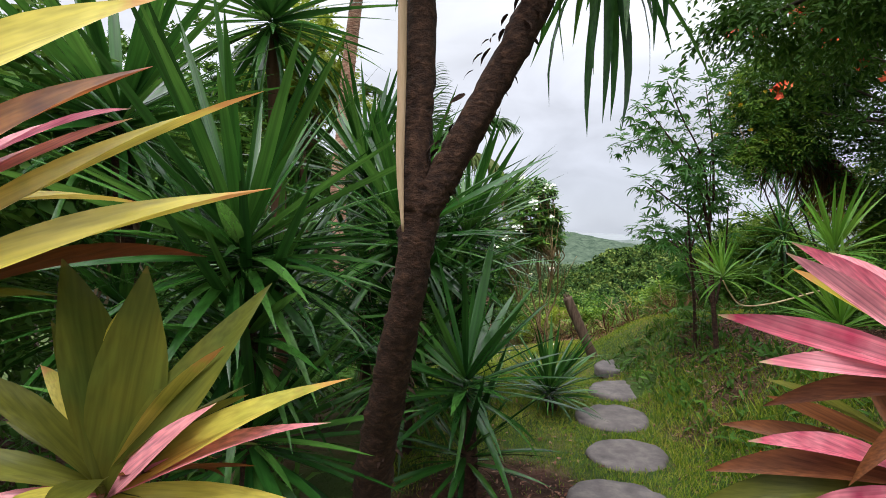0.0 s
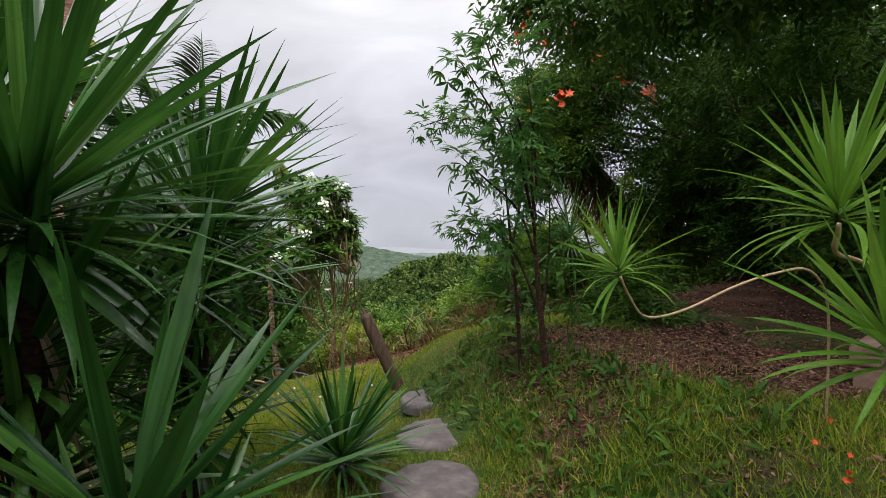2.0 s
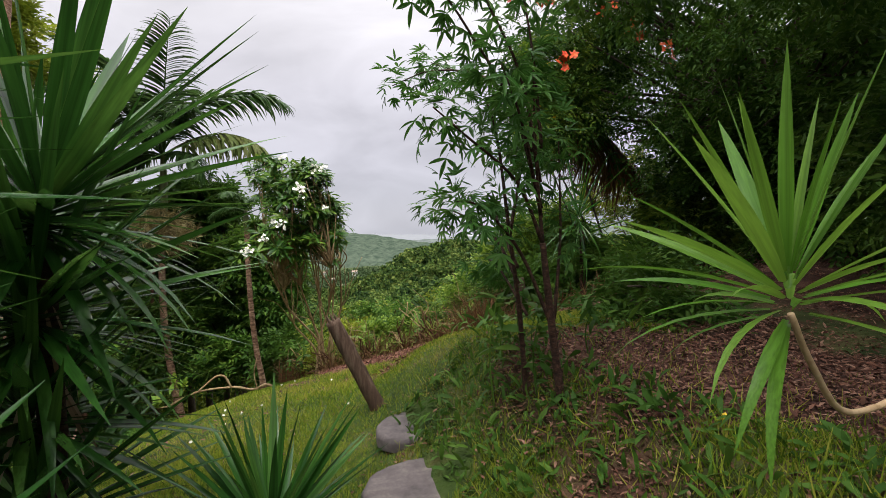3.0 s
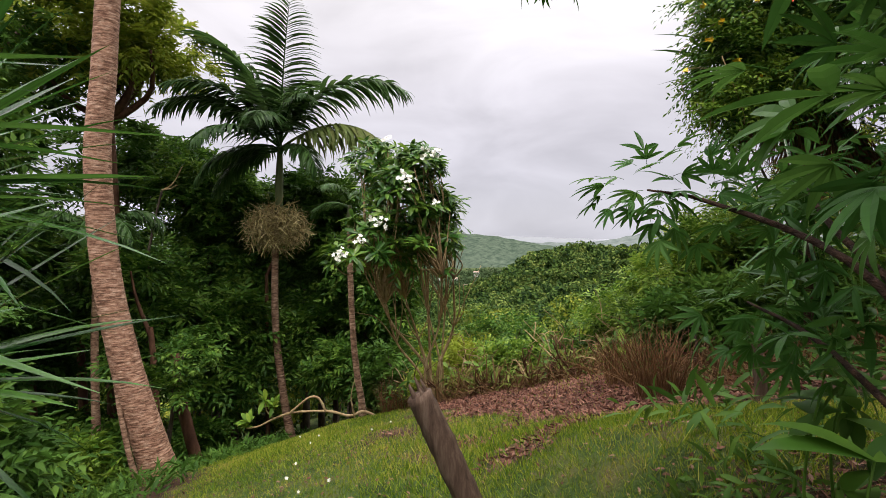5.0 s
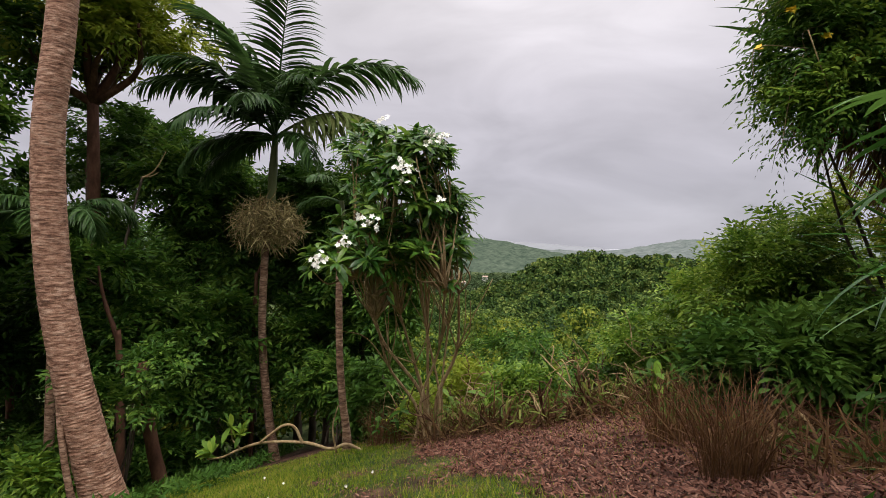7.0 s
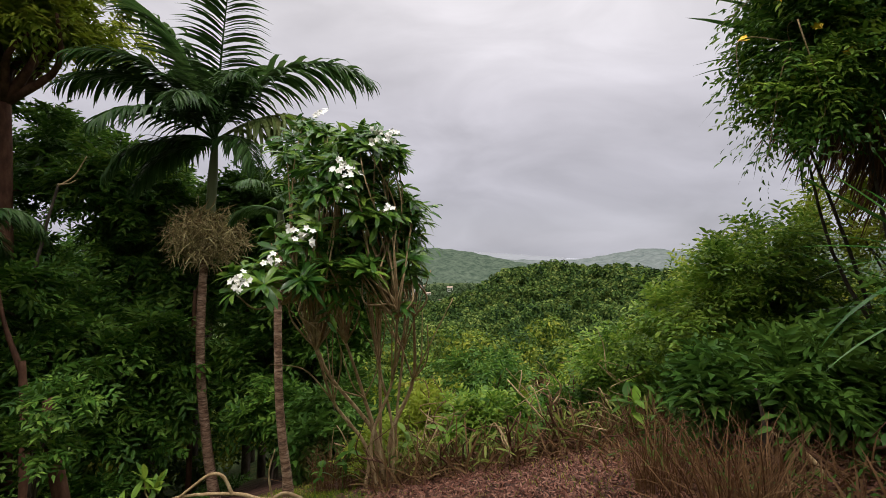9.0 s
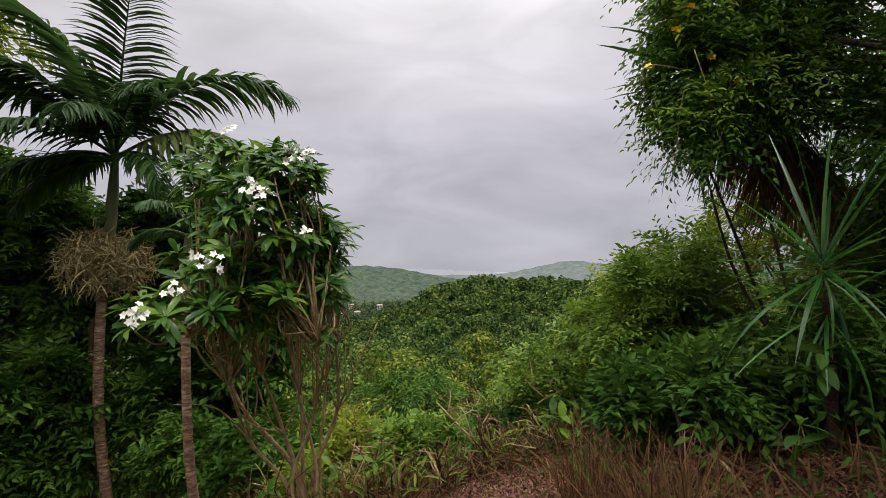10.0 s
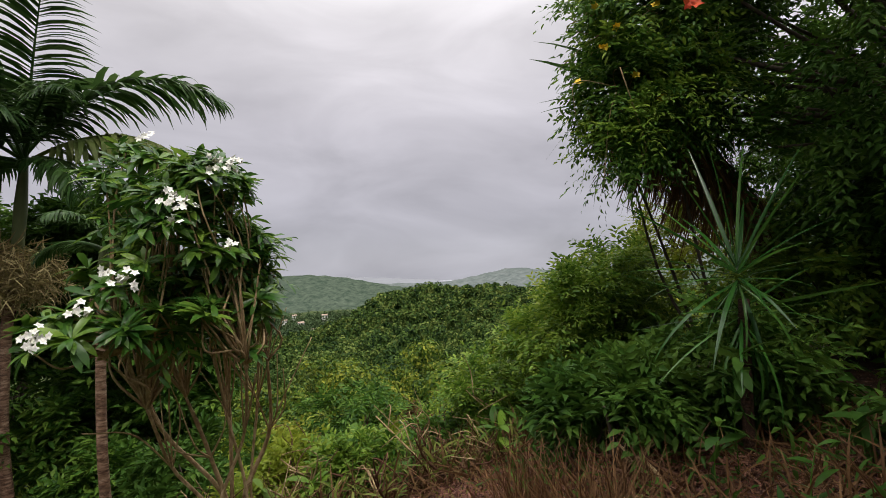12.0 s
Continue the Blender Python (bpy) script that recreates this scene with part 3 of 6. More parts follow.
# Haze is painted in: base colours turn paler and greyer with distance.
far_hill(3600, [-30, 5, 9, 16, 20, 24, 28, 40, 100], [0.3, 0.2, 0.15, -0.1, -0.28, -0.5, -0.9, -0.9, -0.9], hazed_hill_mat("headland", (0.19, 0.2, 0.215), (0.215, 0.225, 0.24), 0.008), 90)
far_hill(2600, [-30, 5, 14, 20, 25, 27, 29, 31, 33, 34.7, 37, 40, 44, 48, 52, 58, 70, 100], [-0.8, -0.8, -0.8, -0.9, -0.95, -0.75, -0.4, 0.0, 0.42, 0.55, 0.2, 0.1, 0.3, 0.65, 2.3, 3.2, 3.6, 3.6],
         hazed_hill_mat("far_hill", (0.075, 0.095, 0.088), (0.16, 0.175, 0.168), 0.03), 90)
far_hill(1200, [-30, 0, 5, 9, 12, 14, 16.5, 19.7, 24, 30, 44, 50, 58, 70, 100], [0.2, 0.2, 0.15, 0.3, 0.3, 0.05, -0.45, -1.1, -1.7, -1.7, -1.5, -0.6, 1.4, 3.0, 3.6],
         hazed_hill_mat("middle_hill", (0.03, 0.048, 0.034), (0.09, 0.113, 0.082), 0.07), 75)
m, n, l, b = node_mat("sea_water")
nz = n.new("ShaderNodeTexNoise")
nz.inputs["Scale"].default_value = 0.05
c = ramp(n, [(0.3, (0.3, 0.33, 0.36)), (0.7, (0.4, 0.43, 0.46))])
l.new(nz.outputs["Fac"], c.inputs["Fac"])
l.new(c.outputs[0], b.inputs["Base Color"])
b.inputs["Roughness"].default_value = 0.3
a = np.radians(np.linspace(-40, 75, 60))
WV = np.concatenate([np.stack([q * np.sin(a), q * np.cos(a), np.full(60, -58.0)], -1) for q in (3700, 4150, 4900)])
i, j = np.meshgrid(np.arange(2), np.arange(59), indexing="ij")
tagged(mesh_ob("water", WV, np.stack([i * 60 + j, i * 60 + j + 1, (i + 1) * 60 + j + 1, (i + 1) * 60 + j], -1).reshape(-1, 4), m), "pale strip of sea on the horizon", "water", kind="structure")

# ---- wooded valley ----
def canopy(r0, r1, leaves, mat, name, label, gap, scale, lo=-8, hi=58, tall=7.5):
    """A wood seen from above: domed crowns of many leaf clumps, standing free of one another."""
    pts, d = [], r0
    while d < r1:
        s = gap + scale * d
        for a in np.arange(lo, hi, np.degrees(s / d)):
            a2, d2 = radians(a + RNG.normal(0, 0.3) * np.degrees(s / d)), d + RNG.normal(0, 0.35) * s
            pts.append((d2 * math.sin(a2), d2 * math.cos(a2), s))
        d += s * 0.8
    x, y, s = np.array(pts).T
    n = len(x)
    far = np.hypot(x, y)
    R = s * (0.34 + 0.3 * RNG.random(n) ** 1.5)
    z = height(x, y) + np.minimum(tall, 0.4 + 0.075 * far) * (0.5 + 0.7 * RNG.random(n)) - R * 0.6
    lean = unit(n * 9, 0.35).reshape(n, 9, 3)
    sub = np.stack([x, y, z], 1)[:, None] + R[:, None, None] * lean * RNG.uniform(0.5, 0.85, (n, 9, 1))
    rad = R[:, None] * RNG.uniform(0.3, 0.5, (n, 9))
    k, q = np.repeat(np.arange(n), leaves), RNG.integers(0, 9, n * leaves)
    d = unit(n * leaves, 0.55)
    P = sub[k, q] + d * (rad[k, q] * (0.84 + 0.2 * RNG.random(n * leaves)))[:, None]
    size = np.clip(0.0066 * far, 0.17, 2.2)[k] * (0.6 + 0.7 * RNG.random(n * leaves))
    tpl = (np.array([[0, 0, 0], [0.31, 0.45, 0.14], [0, 1, -0.1], [-0.31, 0.45, 0.14]]), np.array([[0, 1, 2], [0, 2, 3]]))
    return tagged(mesh_ob(name, *scatter(tpl, P, np.cross(d, unit(n * leaves)), size, 0.3, d), mat), label, "trees", kind="stuff")


canopy(21, 46, 900, M_THICK, "slope_thicket", "lush green shrubs and saplings on the slope", 1.7, 0.035, -30, 60)
canopy(46, 150, 420, M_FOREST, "valley_woods", "green tropical trees filling the valley below", 2.4, 0.03)
canopy(150, 345, 150, M_FOREST, "ridge_woods", "dense dark green forest covering the far ridge", 2.4, 0.016)
canopy(345, 760, 80, M_FOREST_HAZED, "distant_woods", "forest on the floor of the valley, haze put into its leaf colour", 3.0, 0.018, 2, 24)

def house(bearing, dist, w, lift):
    x, y = dist * math.sin(radians(bearing)), dist * math.cos(radians(bearing))
    z = ground_z(x, y) + lift
    t = thing("house", (x, y, z), "small pale house among the trees of the valley", "house", "houses in the valley")
    h, d = w * 0.42, w * 0.7
    def box(x0, x1, y0, y1, z0, z1):
        V = [(x0, y0, z0), (x1, y0, z0), (x1, y1, z0), (x0, y1, z0), (x0, y0, z1), (x1, y0, z1), (x1, y1, z1), (x0, y1, z1)]
        return np.array(V) + np.array([x, y, z]), np.array([[0, 3, 2, 1], [4, 5, 6, 7], [0, 1, 5, 4], [1, 2, 6, 5], [2, 3, 7, 6], [3, 0, 4, 7]])
    part("wall", box(-w / 2, w / 2, -d / 2, d / 2, -lift, h), M_HOUSE, t, soft=False)
    V, F = box(-w * 0.56, w * 0.56, -d * 0.6, d * 0.6, h, h + w * 0.18)
    V[4:, 1] = y + (V[4:, 1] - y) * 0.15
    part("roof", (V, F), M_ROOF, t, soft=False)
    for k in (-0.3, 0.02, 0.3):
        part("window", box(k * w - w * 0.06, k * w + w * 0.06, -d / 2 - 0.06, -d / 2 + 0.05, h * 0.35, h * 0.75), M_BARK, t, soft=False)


for bb, dd, ww, ll in ((11.2, 420, 4.5, 5), (14.6, 300, 4.5, 5), (13.5, 330, 4.5, 5), (14.0, 312, 4, 5), (9.9, 540, 6, 6), (8.2, 600, 5, 6), (12.4, 640, 7, 6.5), (9.2, 680, 6, 6.5), (15.6, 560, 5, 6), (7.2, 500, 4.5, 5.5)):
    house(bb, dd, ww, ll)

# ---- stepping stones ----
def stepping_stone(x, y, rx, ry):
    z = ground_z(x, y)
    k = 26
    a = np.linspace(0, 2 * np.pi, k, endpoint=False)
    wob = 1 + 0.05 * np.sin(2 * a + x * 9) + 0.035 * np.sin(3 * a + y * 7) + 0.015 * RNG.standard_normal(k)
    rings = []
    for f, dz in ((1.0, -0.07), (1.015, 0.0), (0.985, 0.022), (0.9, 0.034), (0.5, 0.036), (0.15, 0.034)):
        rings.append(np.stack([x + rx * f * wob * np.cos(a), y + ry * f * wob * np.sin(a), z + dz + 0.004 * RNG.standard_normal(k) * (f > 0.4)], -1))
    V = np.vstack(rings + [[[x, y, z + 0.034]]])
    i, j = np.meshgrid(np.arange(5), np.arange(k), indexing="ij")
    F = np.stack([i * k + j, i * k + (j + 1) % k, (i + 1) * k + (j + 1) % k, (i + 1) * k + j], -1).reshape(-1, 4)
    cap = [[len(V) - 1, 5 * k + q, 5 * k + (q + 1) % k, 5 * k + (q + 2) % k] for q in range(0, k, 2)]
    ob = mesh_ob("stepping_stone", V, np.vstack([F, cap]), M_STONE, None, True, (x, y, z))
    ob.location = (x, y, z)
    tagged(ob, "round grey-brown stepping stone set in the grass", "stepping stone", "stepping stones of the garden path")


STONES = ((1.05, 2.9, 0.30, 0.24), (1.36, 3.6, 0.30, 0.27), (1.53, 4.4, 0.31, 0.33), (1.88, 5.13, 0.34, 0.31), (2.06, 5.92, 0.23, 0.27))
for s in STONES:
    stepping_stone(*s)

# ---- leaning post and short post ----
def post(bottom, top, r, label, cut):
    t = thing("post", bottom, label, "post")
    b, u = np.array(bottom), np.array(top)
    part("shaft", tube([b - (u - b) * 0.2, b + (u - b) * 0.3, b + (u - b) * 0.7, u], [r * 1.05, r, r * 1.04, r * 0.93], 0, 14, 22, 0.035), M_POST, t)
    ax = (u - b) / np.linalg.norm(u - b)
    if cut:
        for k in range(5):
            a = k * 1.26
            o = np.array([math.cos(a), math.sin(a), 0.1]) * r * 0.6
            part("splinter", tube([u + o - ax * 0.06, u + o * 0.9 + ax * (0.03 + 0.05 * RNG.random())], r * 0.36, r * 0.06, 6, 4, 0.05), M_POST, t)


post((2.05, 6.7, ground_z(2.05, 6.7)), (1.70, 6.75, 0.60), 0.068, "weathered dark wooden post leaning over the lawn", True)
post((3.92, 7.1, ground_z(3.92, 7.1)), (3.86, 7.12, 0.78), 0.036, "short upright tree stump beside the bank", False)

# ---- forked tree trunk with leaf heads, at the start of the path ----
YUCCA = strap_meshes("yucca_leaf", 0.85, 0.048, (0.05, 0.15, 0.35, 0.7), M_YUCCA)
g0 = ground_z(-0.345, 2.15)
fork = thing("forked_yucca_tree", (-0.345, 2.15, g0), "tall dark rough-barked yucca with a forked trunk", "yucca tree")
part("trunk", tube([(-0.345, 2.15, g0 - 0.1), (-0.28, 1.95, 0.5), (-0.19, 1.72, 0.95), (-0.105, 1.55, 1.34), (-0.05, 1.5, 1.66)], [0.09, 0.076, 0.062, 0.053, 0.056], 0, 16, 60, 0.075), M_TRUNK_D, fork)
part("limb", tube([(-0.085, 1.5, 1.56), (-0.075, 1.5, 1.8), (-0.065, 1.5, 2.1), (-0.06, 1.5, 2.7)], [0.042, 0.044, 0.044, 0.04], 0, 14, 34, 0.06), M_TRUNK_D, fork)
part("limb", tube([(-0.06, 1.5, 1.56), (0.02, 1.49, 1.7), (0.12, 1.48, 1.88), (0.29, 1.47, 2.2), (0.5, 1.45, 2.7)], [0.048, 0.05, 0.046, 0.045, 0.042], 0, 14, 40, 0.07), M_TRUNK_D, fork)
part("split_wood", tube([(-0.118, 1.455, 1.5), (-0.125, 1.45, 1.7), (-0.118, 1.45, 2.0), (-0.115, 1.45, 2.45)], [0.004, 0.013, 0.015, 0.014], 0, 6, 20, 0.03), M_WOODPALE, fork, "pale strip of split wood")
for k in range(150):
    f = RNG.random()
    a = RNG.random() * 6.28
    if k % 2:
        c = np.array([-0.32, 2.06, 0.2]) * (1 - f) + np.array([-0.07, 1.5, 1.62]) * f
    else:
        c = np.array([-0.04, 1.5, 1.62]) * (1 - f) + np.array([0.45, 1.46, 2.6]) * f
    o = np.array([math.cos(a), math.sin(a), 0.0])
    V, F = strap(0.035 + 0.03 * RNG.random(), 0.016, 0.9, 3)
    R = frames((o + np.array([0, 0, -0.5]))[None], 0.3)[0]
    part("bark_flake", (V @ R.T + c + o * 0.05, F), M_TRUNK_D, fork)
rosette(fork, fork, (-0.06, 1.5, 2.72), 34, 0.85, YUCCA, low=10, high=150)
rosette(fork, fork, (0.52, 1.45, 2.74), 46, 1.0, YUCCA, low=10, high=165)
rosette(fork, fork, (0.62, 1.9, 2.62), 30, 0.95, YUCCA, low=20, high=165)

# ---- yuccas beside the path ----
def yucca(at, heads, label, skirt=0, bark=None):
    z = ground_z(*at[:2])
    t = thing("yucca", (at[0], at[1], z), label, "yucca", "yuccas beside the path")
    top = np.array(heads[-1][0])
    base = np.array([at[0], at[1], z - 0.1])
    part("trunk", tube([base, base * 0.5 + top * 0.5 + np.array([0.03, 0, 0]), top], 0.06, 0.045, 12, 26, 0.06), bark or M_TRUNK_D, t)
    for c, count, length, axis, high in heads:
        rosette(t, t, c, int(count * 2.4), length * 1.25, YUCCA, axis, 10, high, power=0.62)
    if skirt:
        n = skirt // 2
        a = RNG.random(n) * 6.28
        f = RNG.random(n)
        P = base + (top - base) * (0.25 + 0.6 * f)[:, None] + np.stack([np.cos(a), np.sin(a), 0 * a], 1) * 0.05
        D = np.stack([np.cos(a) * 0.35, np.sin(a) * 0.35, -np.ones(n)], 1)
        part("dead_leaves", scatter(strap(1, 0.05, 0.25, 4), P, D, 0.25 + 0.25 * RNG.random(n), 0.4), M_DEAD, t, "dry hanging dead leaves")
    return t


yucca((-0.88, 2.2), [((-0.86, 2.15, 0.5), 26, 0.7, (0.2, -0.1, 1), 115), ((-0.88, 2.2, 0.95), 26, 0.7, (0.1, 0, 1), 120), ((-0.9, 2.2, 1.32), 54, 0.85, (0.05, 0, 1), 110)], "tall yucca with broad dark green blades", 30)
yucca((0.13, 2.95), [((0.13, 2.95, 0.08), 16, 0.6, (0.05, -0.1, 1), 110), ((0.13, 2.95, 0.5), 26, 0.74, (0.05, -0.1, 1), 112)], "low young yucca with spreading blue-green blades")
yucca((-0.30, 3.65), [((-0.30, 3.65, 0.4), 30, 0.75, (0.1, -0.1, 1), 110), ((-0.30, 3.65, 0.85), 34, 0.75, (0.1, 0, 1), 115), ((-0.28, 3.62, 1.36), 54, 0.9, (0.1, -0.05, 1), 110)], "tall yucca with long upright green blades", 90)
yucca((0.12, 4.95), [((0.1, 4.95, 0.1), 30, 0.75, (0.1, 0, 1), 112), ((0.1, 4.95, 0.55), 36, 0.78, (0.1, 0, 1), 118), ((0.14, 4.95, 0.98), 44, 0.82, (0.1, 0, 1), 118), ((0.2, 4.92, 1.4), 56, 0.9, (0.15, 0, 1), 108)], "tall many-headed yucca at the edge of the lawn", 60)
yucca((-0.75, 4.6), [((-0.7, 4.6, 0.5), 30, 0.75, (0.1, 0, 1), 115), ((-0.75, 4.6, 1.0), 36, 0.8, (0, 0, 1), 115), ((-0.7, 4.55, 1.9), 50, 0.9, (0.05, 0, 1), 112)], "tall shaded yucca behind others, with dead leaf skirt", 110)
yucca((-0.35, 6.4), [((-0.35, 6.4, 0.8), 30, 0.8, (0.1, 0, 1), 112), ((-0.3, 6.4, 1.5), 44, 0.85, (0.1, 0, 1), 110)], "yucca with stiff green blades above the lawn", 50)
yucca((-1.22, 3.65), [((-1.25, 3.66, 1.0), 30, 0.8, (0, 0, 1), 115), ((-1.25, 3.66, 2.95), 44, 0.85, (0, 0, 1), 140)], "tall yucca with a reddish bare trunk, deep in the planting", 40, M_REDBARK)
yucca((-1.75, 2.7), [((-1.75, 2.7, 1.0), 30, 0.8, (0, 0, 1), 115), ((-1.75, 2.7, 2.0), 44, 0.9, (0, 0, 1), 118)], "tall shaded yucca deep in the planting", 60)
yucca((1.02, 4.72), [((1.02, 4.72, -0.1), 40, 0.56, (0.05, -0.1, 1), 82)], "small young yucca on the grass by the stones")

# ---- cordylines ----
CORD = {k: strap_meshes("cordyline_leaf_" + k, 0.5, 0.078, (0.1, 0.45, 0.85), mt, belly=0.5, base=0.25, fold=0.5, segs=10, twist=0.9)
        for k, mt in (("olive", M_CORD_G), ("yellow", M_CORD_Y), ("pink", M_CORD_P), ("bronze", M_CORD_B), ("orange", M_CORD_O))}


def leaf_between(t, me, start, tip, wide=1.0, tilt=0.0, name="leaf"):
    """One leaf of a thing from its foot on the stem to its tip."""
    a, b = Vector(start), Vector(tip)
    d = b - a
    Y = d.normalized()
    X = Y.cross(Vector((0, -0.45, 1))).normalized()
    Z = X.cross(Y)
    ob = new(name, me)
    ob.parent = t
    ln = d.length * 1.04
    ob.matrix_basis = Matrix.Translation(a - t.location) @ Matrix((X, Y, Z)).transposed().to_4x4() @ Matrix.Rotation(tilt, 4, "Y") @ Matrix.Diagonal((ln * wide, ln, ln, 1))


def cordyline(at, stems, leaves, sets, label):
    z = ground_z(*at)
    t = thing("cordyline", (at[0], at[1], z), label, "cordyline", "cordylines at the start of the path")
    foot = np.array([at[0], at[1], z - 0.05])
    for c in stems:
        part("stem", tube([foot, (foot + np.array(c)) / 2 + np.array([0.02, 0.02, 0]), c], 0.016, 0.012, 8, 14, 0.04), M_STEM, t)
    for key, k, start, tip, wide, tilt in leaves:
        leaf_between(t, CORD[key][k], start, tip, wide, tilt)
    for c, key, count, length, axis, low, high in sets:
        rosette(t, t, c, count, length, CORD[key], axis, low, high)


LA = (-0.69, 1.0, 0.96)
cordyline((-0.86, 1.04), [LA, (-1.08, 0.98, 1.72)], [
    ("yellow", 0, (-1.08, 0.98, 1.77), (-0.56, 0.96, 1.955), 1.7, 0.9), ("orange", 0, (-1.07, 0.98, 1.60), (-0.585, 0.95, 1.82), 2.0, 0.6), ("pink", 0, (-1.06, 0.96, 1.52), (-0.64, 0.98, 1.73), 1.7, 0.3),
    ("yellow", 0, (-1.05, 1.0, 1.47), (-0.41, 1.04, 1.80), 1.0, 0.6), ("yellow", 0, (-1.05, 0.96, 1.38), (-0.385, 1.0, 1.60), 1.75, 0.3), ("bronze", 1, (-1.04, 1.0, 1.36), (-0.55, 1.06, 1.53), 1.4, -0.3),
    ("olive", 1, (-1.04, 0.96, 1.33), (-0.75, 0.9, 1.42), 1.5, 0.2), ("pink", 1, (-1.06, 1.04, 1.6), (-0.8, 1.2, 1.85), 1.4, 0.2), ("yellow", 1, (-1.06, 1.04, 1.55), (-0.75, 1.25, 1.62), 1.3, 0.2),
    ("yellow", 1, (-0.68, 1.02, 1.2), (-0.615, 1.0, 1.37), 3.0, 1.3),
    ("olive", 0, LA, (-0.735, 0.98, 1.43), 2.1, 1.3), ("olive", 0, LA, (-0.60, 1.0, 1.41), 2.0, 1.1), ("olive", 1, LA, (-0.387, 1.02, 1.38), 1.3, 0.9), ("pink", 0, LA, (-0.45, 0.93, 1.17), 1.7, 0.4),
    ("yellow", 1, LA, (-0.24, 0.98, 1.24), 1.2, 0.3), ("pink", 1, LA, (-0.27, 0.94, 1.17), 1.1, 0.2), ("yellow", 1, LA, (-0.2, 0.95, 0.98), 0.9, 0.1), ("olive", 1, LA, (-0.92, 0.95, 1.28), 1.1, 0.6),
    ("olive", 1, LA, (-1.0, 0.9, 1.12), 1.1, 0.3), ("olive", 0, LA, (-0.83, 1.06, 1.3), 1.1, 0.8), ("pink", 1, LA, (-0.95, 0.86, 1.0), 1.1, 0.2), ("olive", 1, LA, (-0.5, 1.25, 1.15), 1.0, 0.2)],
    [(LA, "olive", 7, 0.36, (0, 0, 1), 50, 110), (LA, "bronze", 5, 0.36, (0.2, -0.3, 1), 70, 115), (LA, "yellow", 4, 0.34, (0, 0, 1), 30, 80)],
    "cordyline with broad olive, yellow and pink leaves")
RA, RB = (1.02, 0.93, 1.2), (1.0, 0.95, 0.98)
cordyline((1.06, 0.95), [RA, RB], [
    ("pink", 0, RA, (0.56, 0.95, 1.345), 0.61, -0.3), ("pink", 0, RA, (0.62, 0.93, 1.265), 0.61, 0.2), ("pink", 0, RA, (0.70, 0.97, 1.455), 0.54, -0.5), ("pink", 1, RA, (0.77, 1.0, 1.50), 0.61, -0.4),
    ("pink", 1, RB, (0.62, 0.92, 1.165), 0.48, 0.3), ("bronze", 1, RB, (0.55, 0.95, 1.10), 0.68, 0.2), ("olive", 1, RB, (0.50, 0.95, 1.03), 0.61, 0.2), ("pink", 1, RB, (0.56, 0.86, 1.01), 0.54, 0.2),
    ("bronze", 1, RA, (0.66, 0.98, 1.2), 0.75, 0.0), ("bronze", 2, RA, (0.72, 0.86, 1.12), 0.75, 0.1), ("yellow", 0, RA, (0.8, 1.1, 1.42), 0.61, 0.4), ("bronze", 1, RB, (0.66, 1.1, 1.12), 0.68, 0.2)],
    [(RA, "bronze", 5, 0.34, (-0.2, 0, 1), 60, 110), (RB, "bronze", 8, 0.36, (-0.3, 0, 1), 40, 110), (RB, "olive", 3, 0.34, (0, 0, 1), 30, 80), (RA, "pink", 4, 0.36, (0.3, 0, 1), 30, 80)],
    "cordyline with bright pink and bronze leaves")

# ---- dracaenas on the bank ----
DRAC = strap_meshes("dracaena_leaf", 0.4, 0.027, (0.05, 0.2, 0.45, 0.8), M_DRAC, fold=0.3)


def dracaena(root, stems, label):
    t = thing("dracaena", (*root, ground_z(*root)), label, "dracaena", "dracaenas on the bank")
    r = np.array([*root, ground_z(*root) - 0.05])
    for pts, r0, axis, count, length in stems:
        part("stem", tube([r, *pts], r0, r0 * 0.7, 8, 40, 0.03), M_STEM, t)
        rosette(t, t, pts[-1], count, length, DRAC, axis, 4, 105)


dracaena((3.0, 2.95), [([(2.85, 2.85, 1.0), (2.56, 2.75, 1.21), (2.32, 2.75, 1.21), (2.1, 2.75, 1.17), (1.84, 2.75, 1.1), (1.67, 2.75, 1.09), (1.6, 2.75, 1.16), (1.56, 2.75, 1.23)], 0.0055, (-0.12, 0, 1), 42, 0.27)], "green dracaena head on a long curved tan stem")
dracaena((2.35, 2.2), [([(2.3, 2.2, 0.8), (2.1, 2.15, 1.04), (1.85, 2.1, 1.02), (1.71, 2.08, 1.03), (1.69, 2.08, 1.07)], 0.008, (-0.15, -0.05, 1), 44, 0.36),
                       ([(2.4, 2.3, 0.9), (2.35, 2.35, 1.2), (2.0, 2.3, 1.28), (1.8, 2.25, 1.31), (1.76, 2.22, 1.38)], 0.008, (-0.05, 0, 1), 44, 0.35),
                       ([(2.5, 2.2, 0.8), (2.45, 2.1, 1.15), (2.3, 2.05, 1.3)], 0.010, (0.1, 0, 1), 40, 0.36)], "dracaena with several spiky green and cream heads")

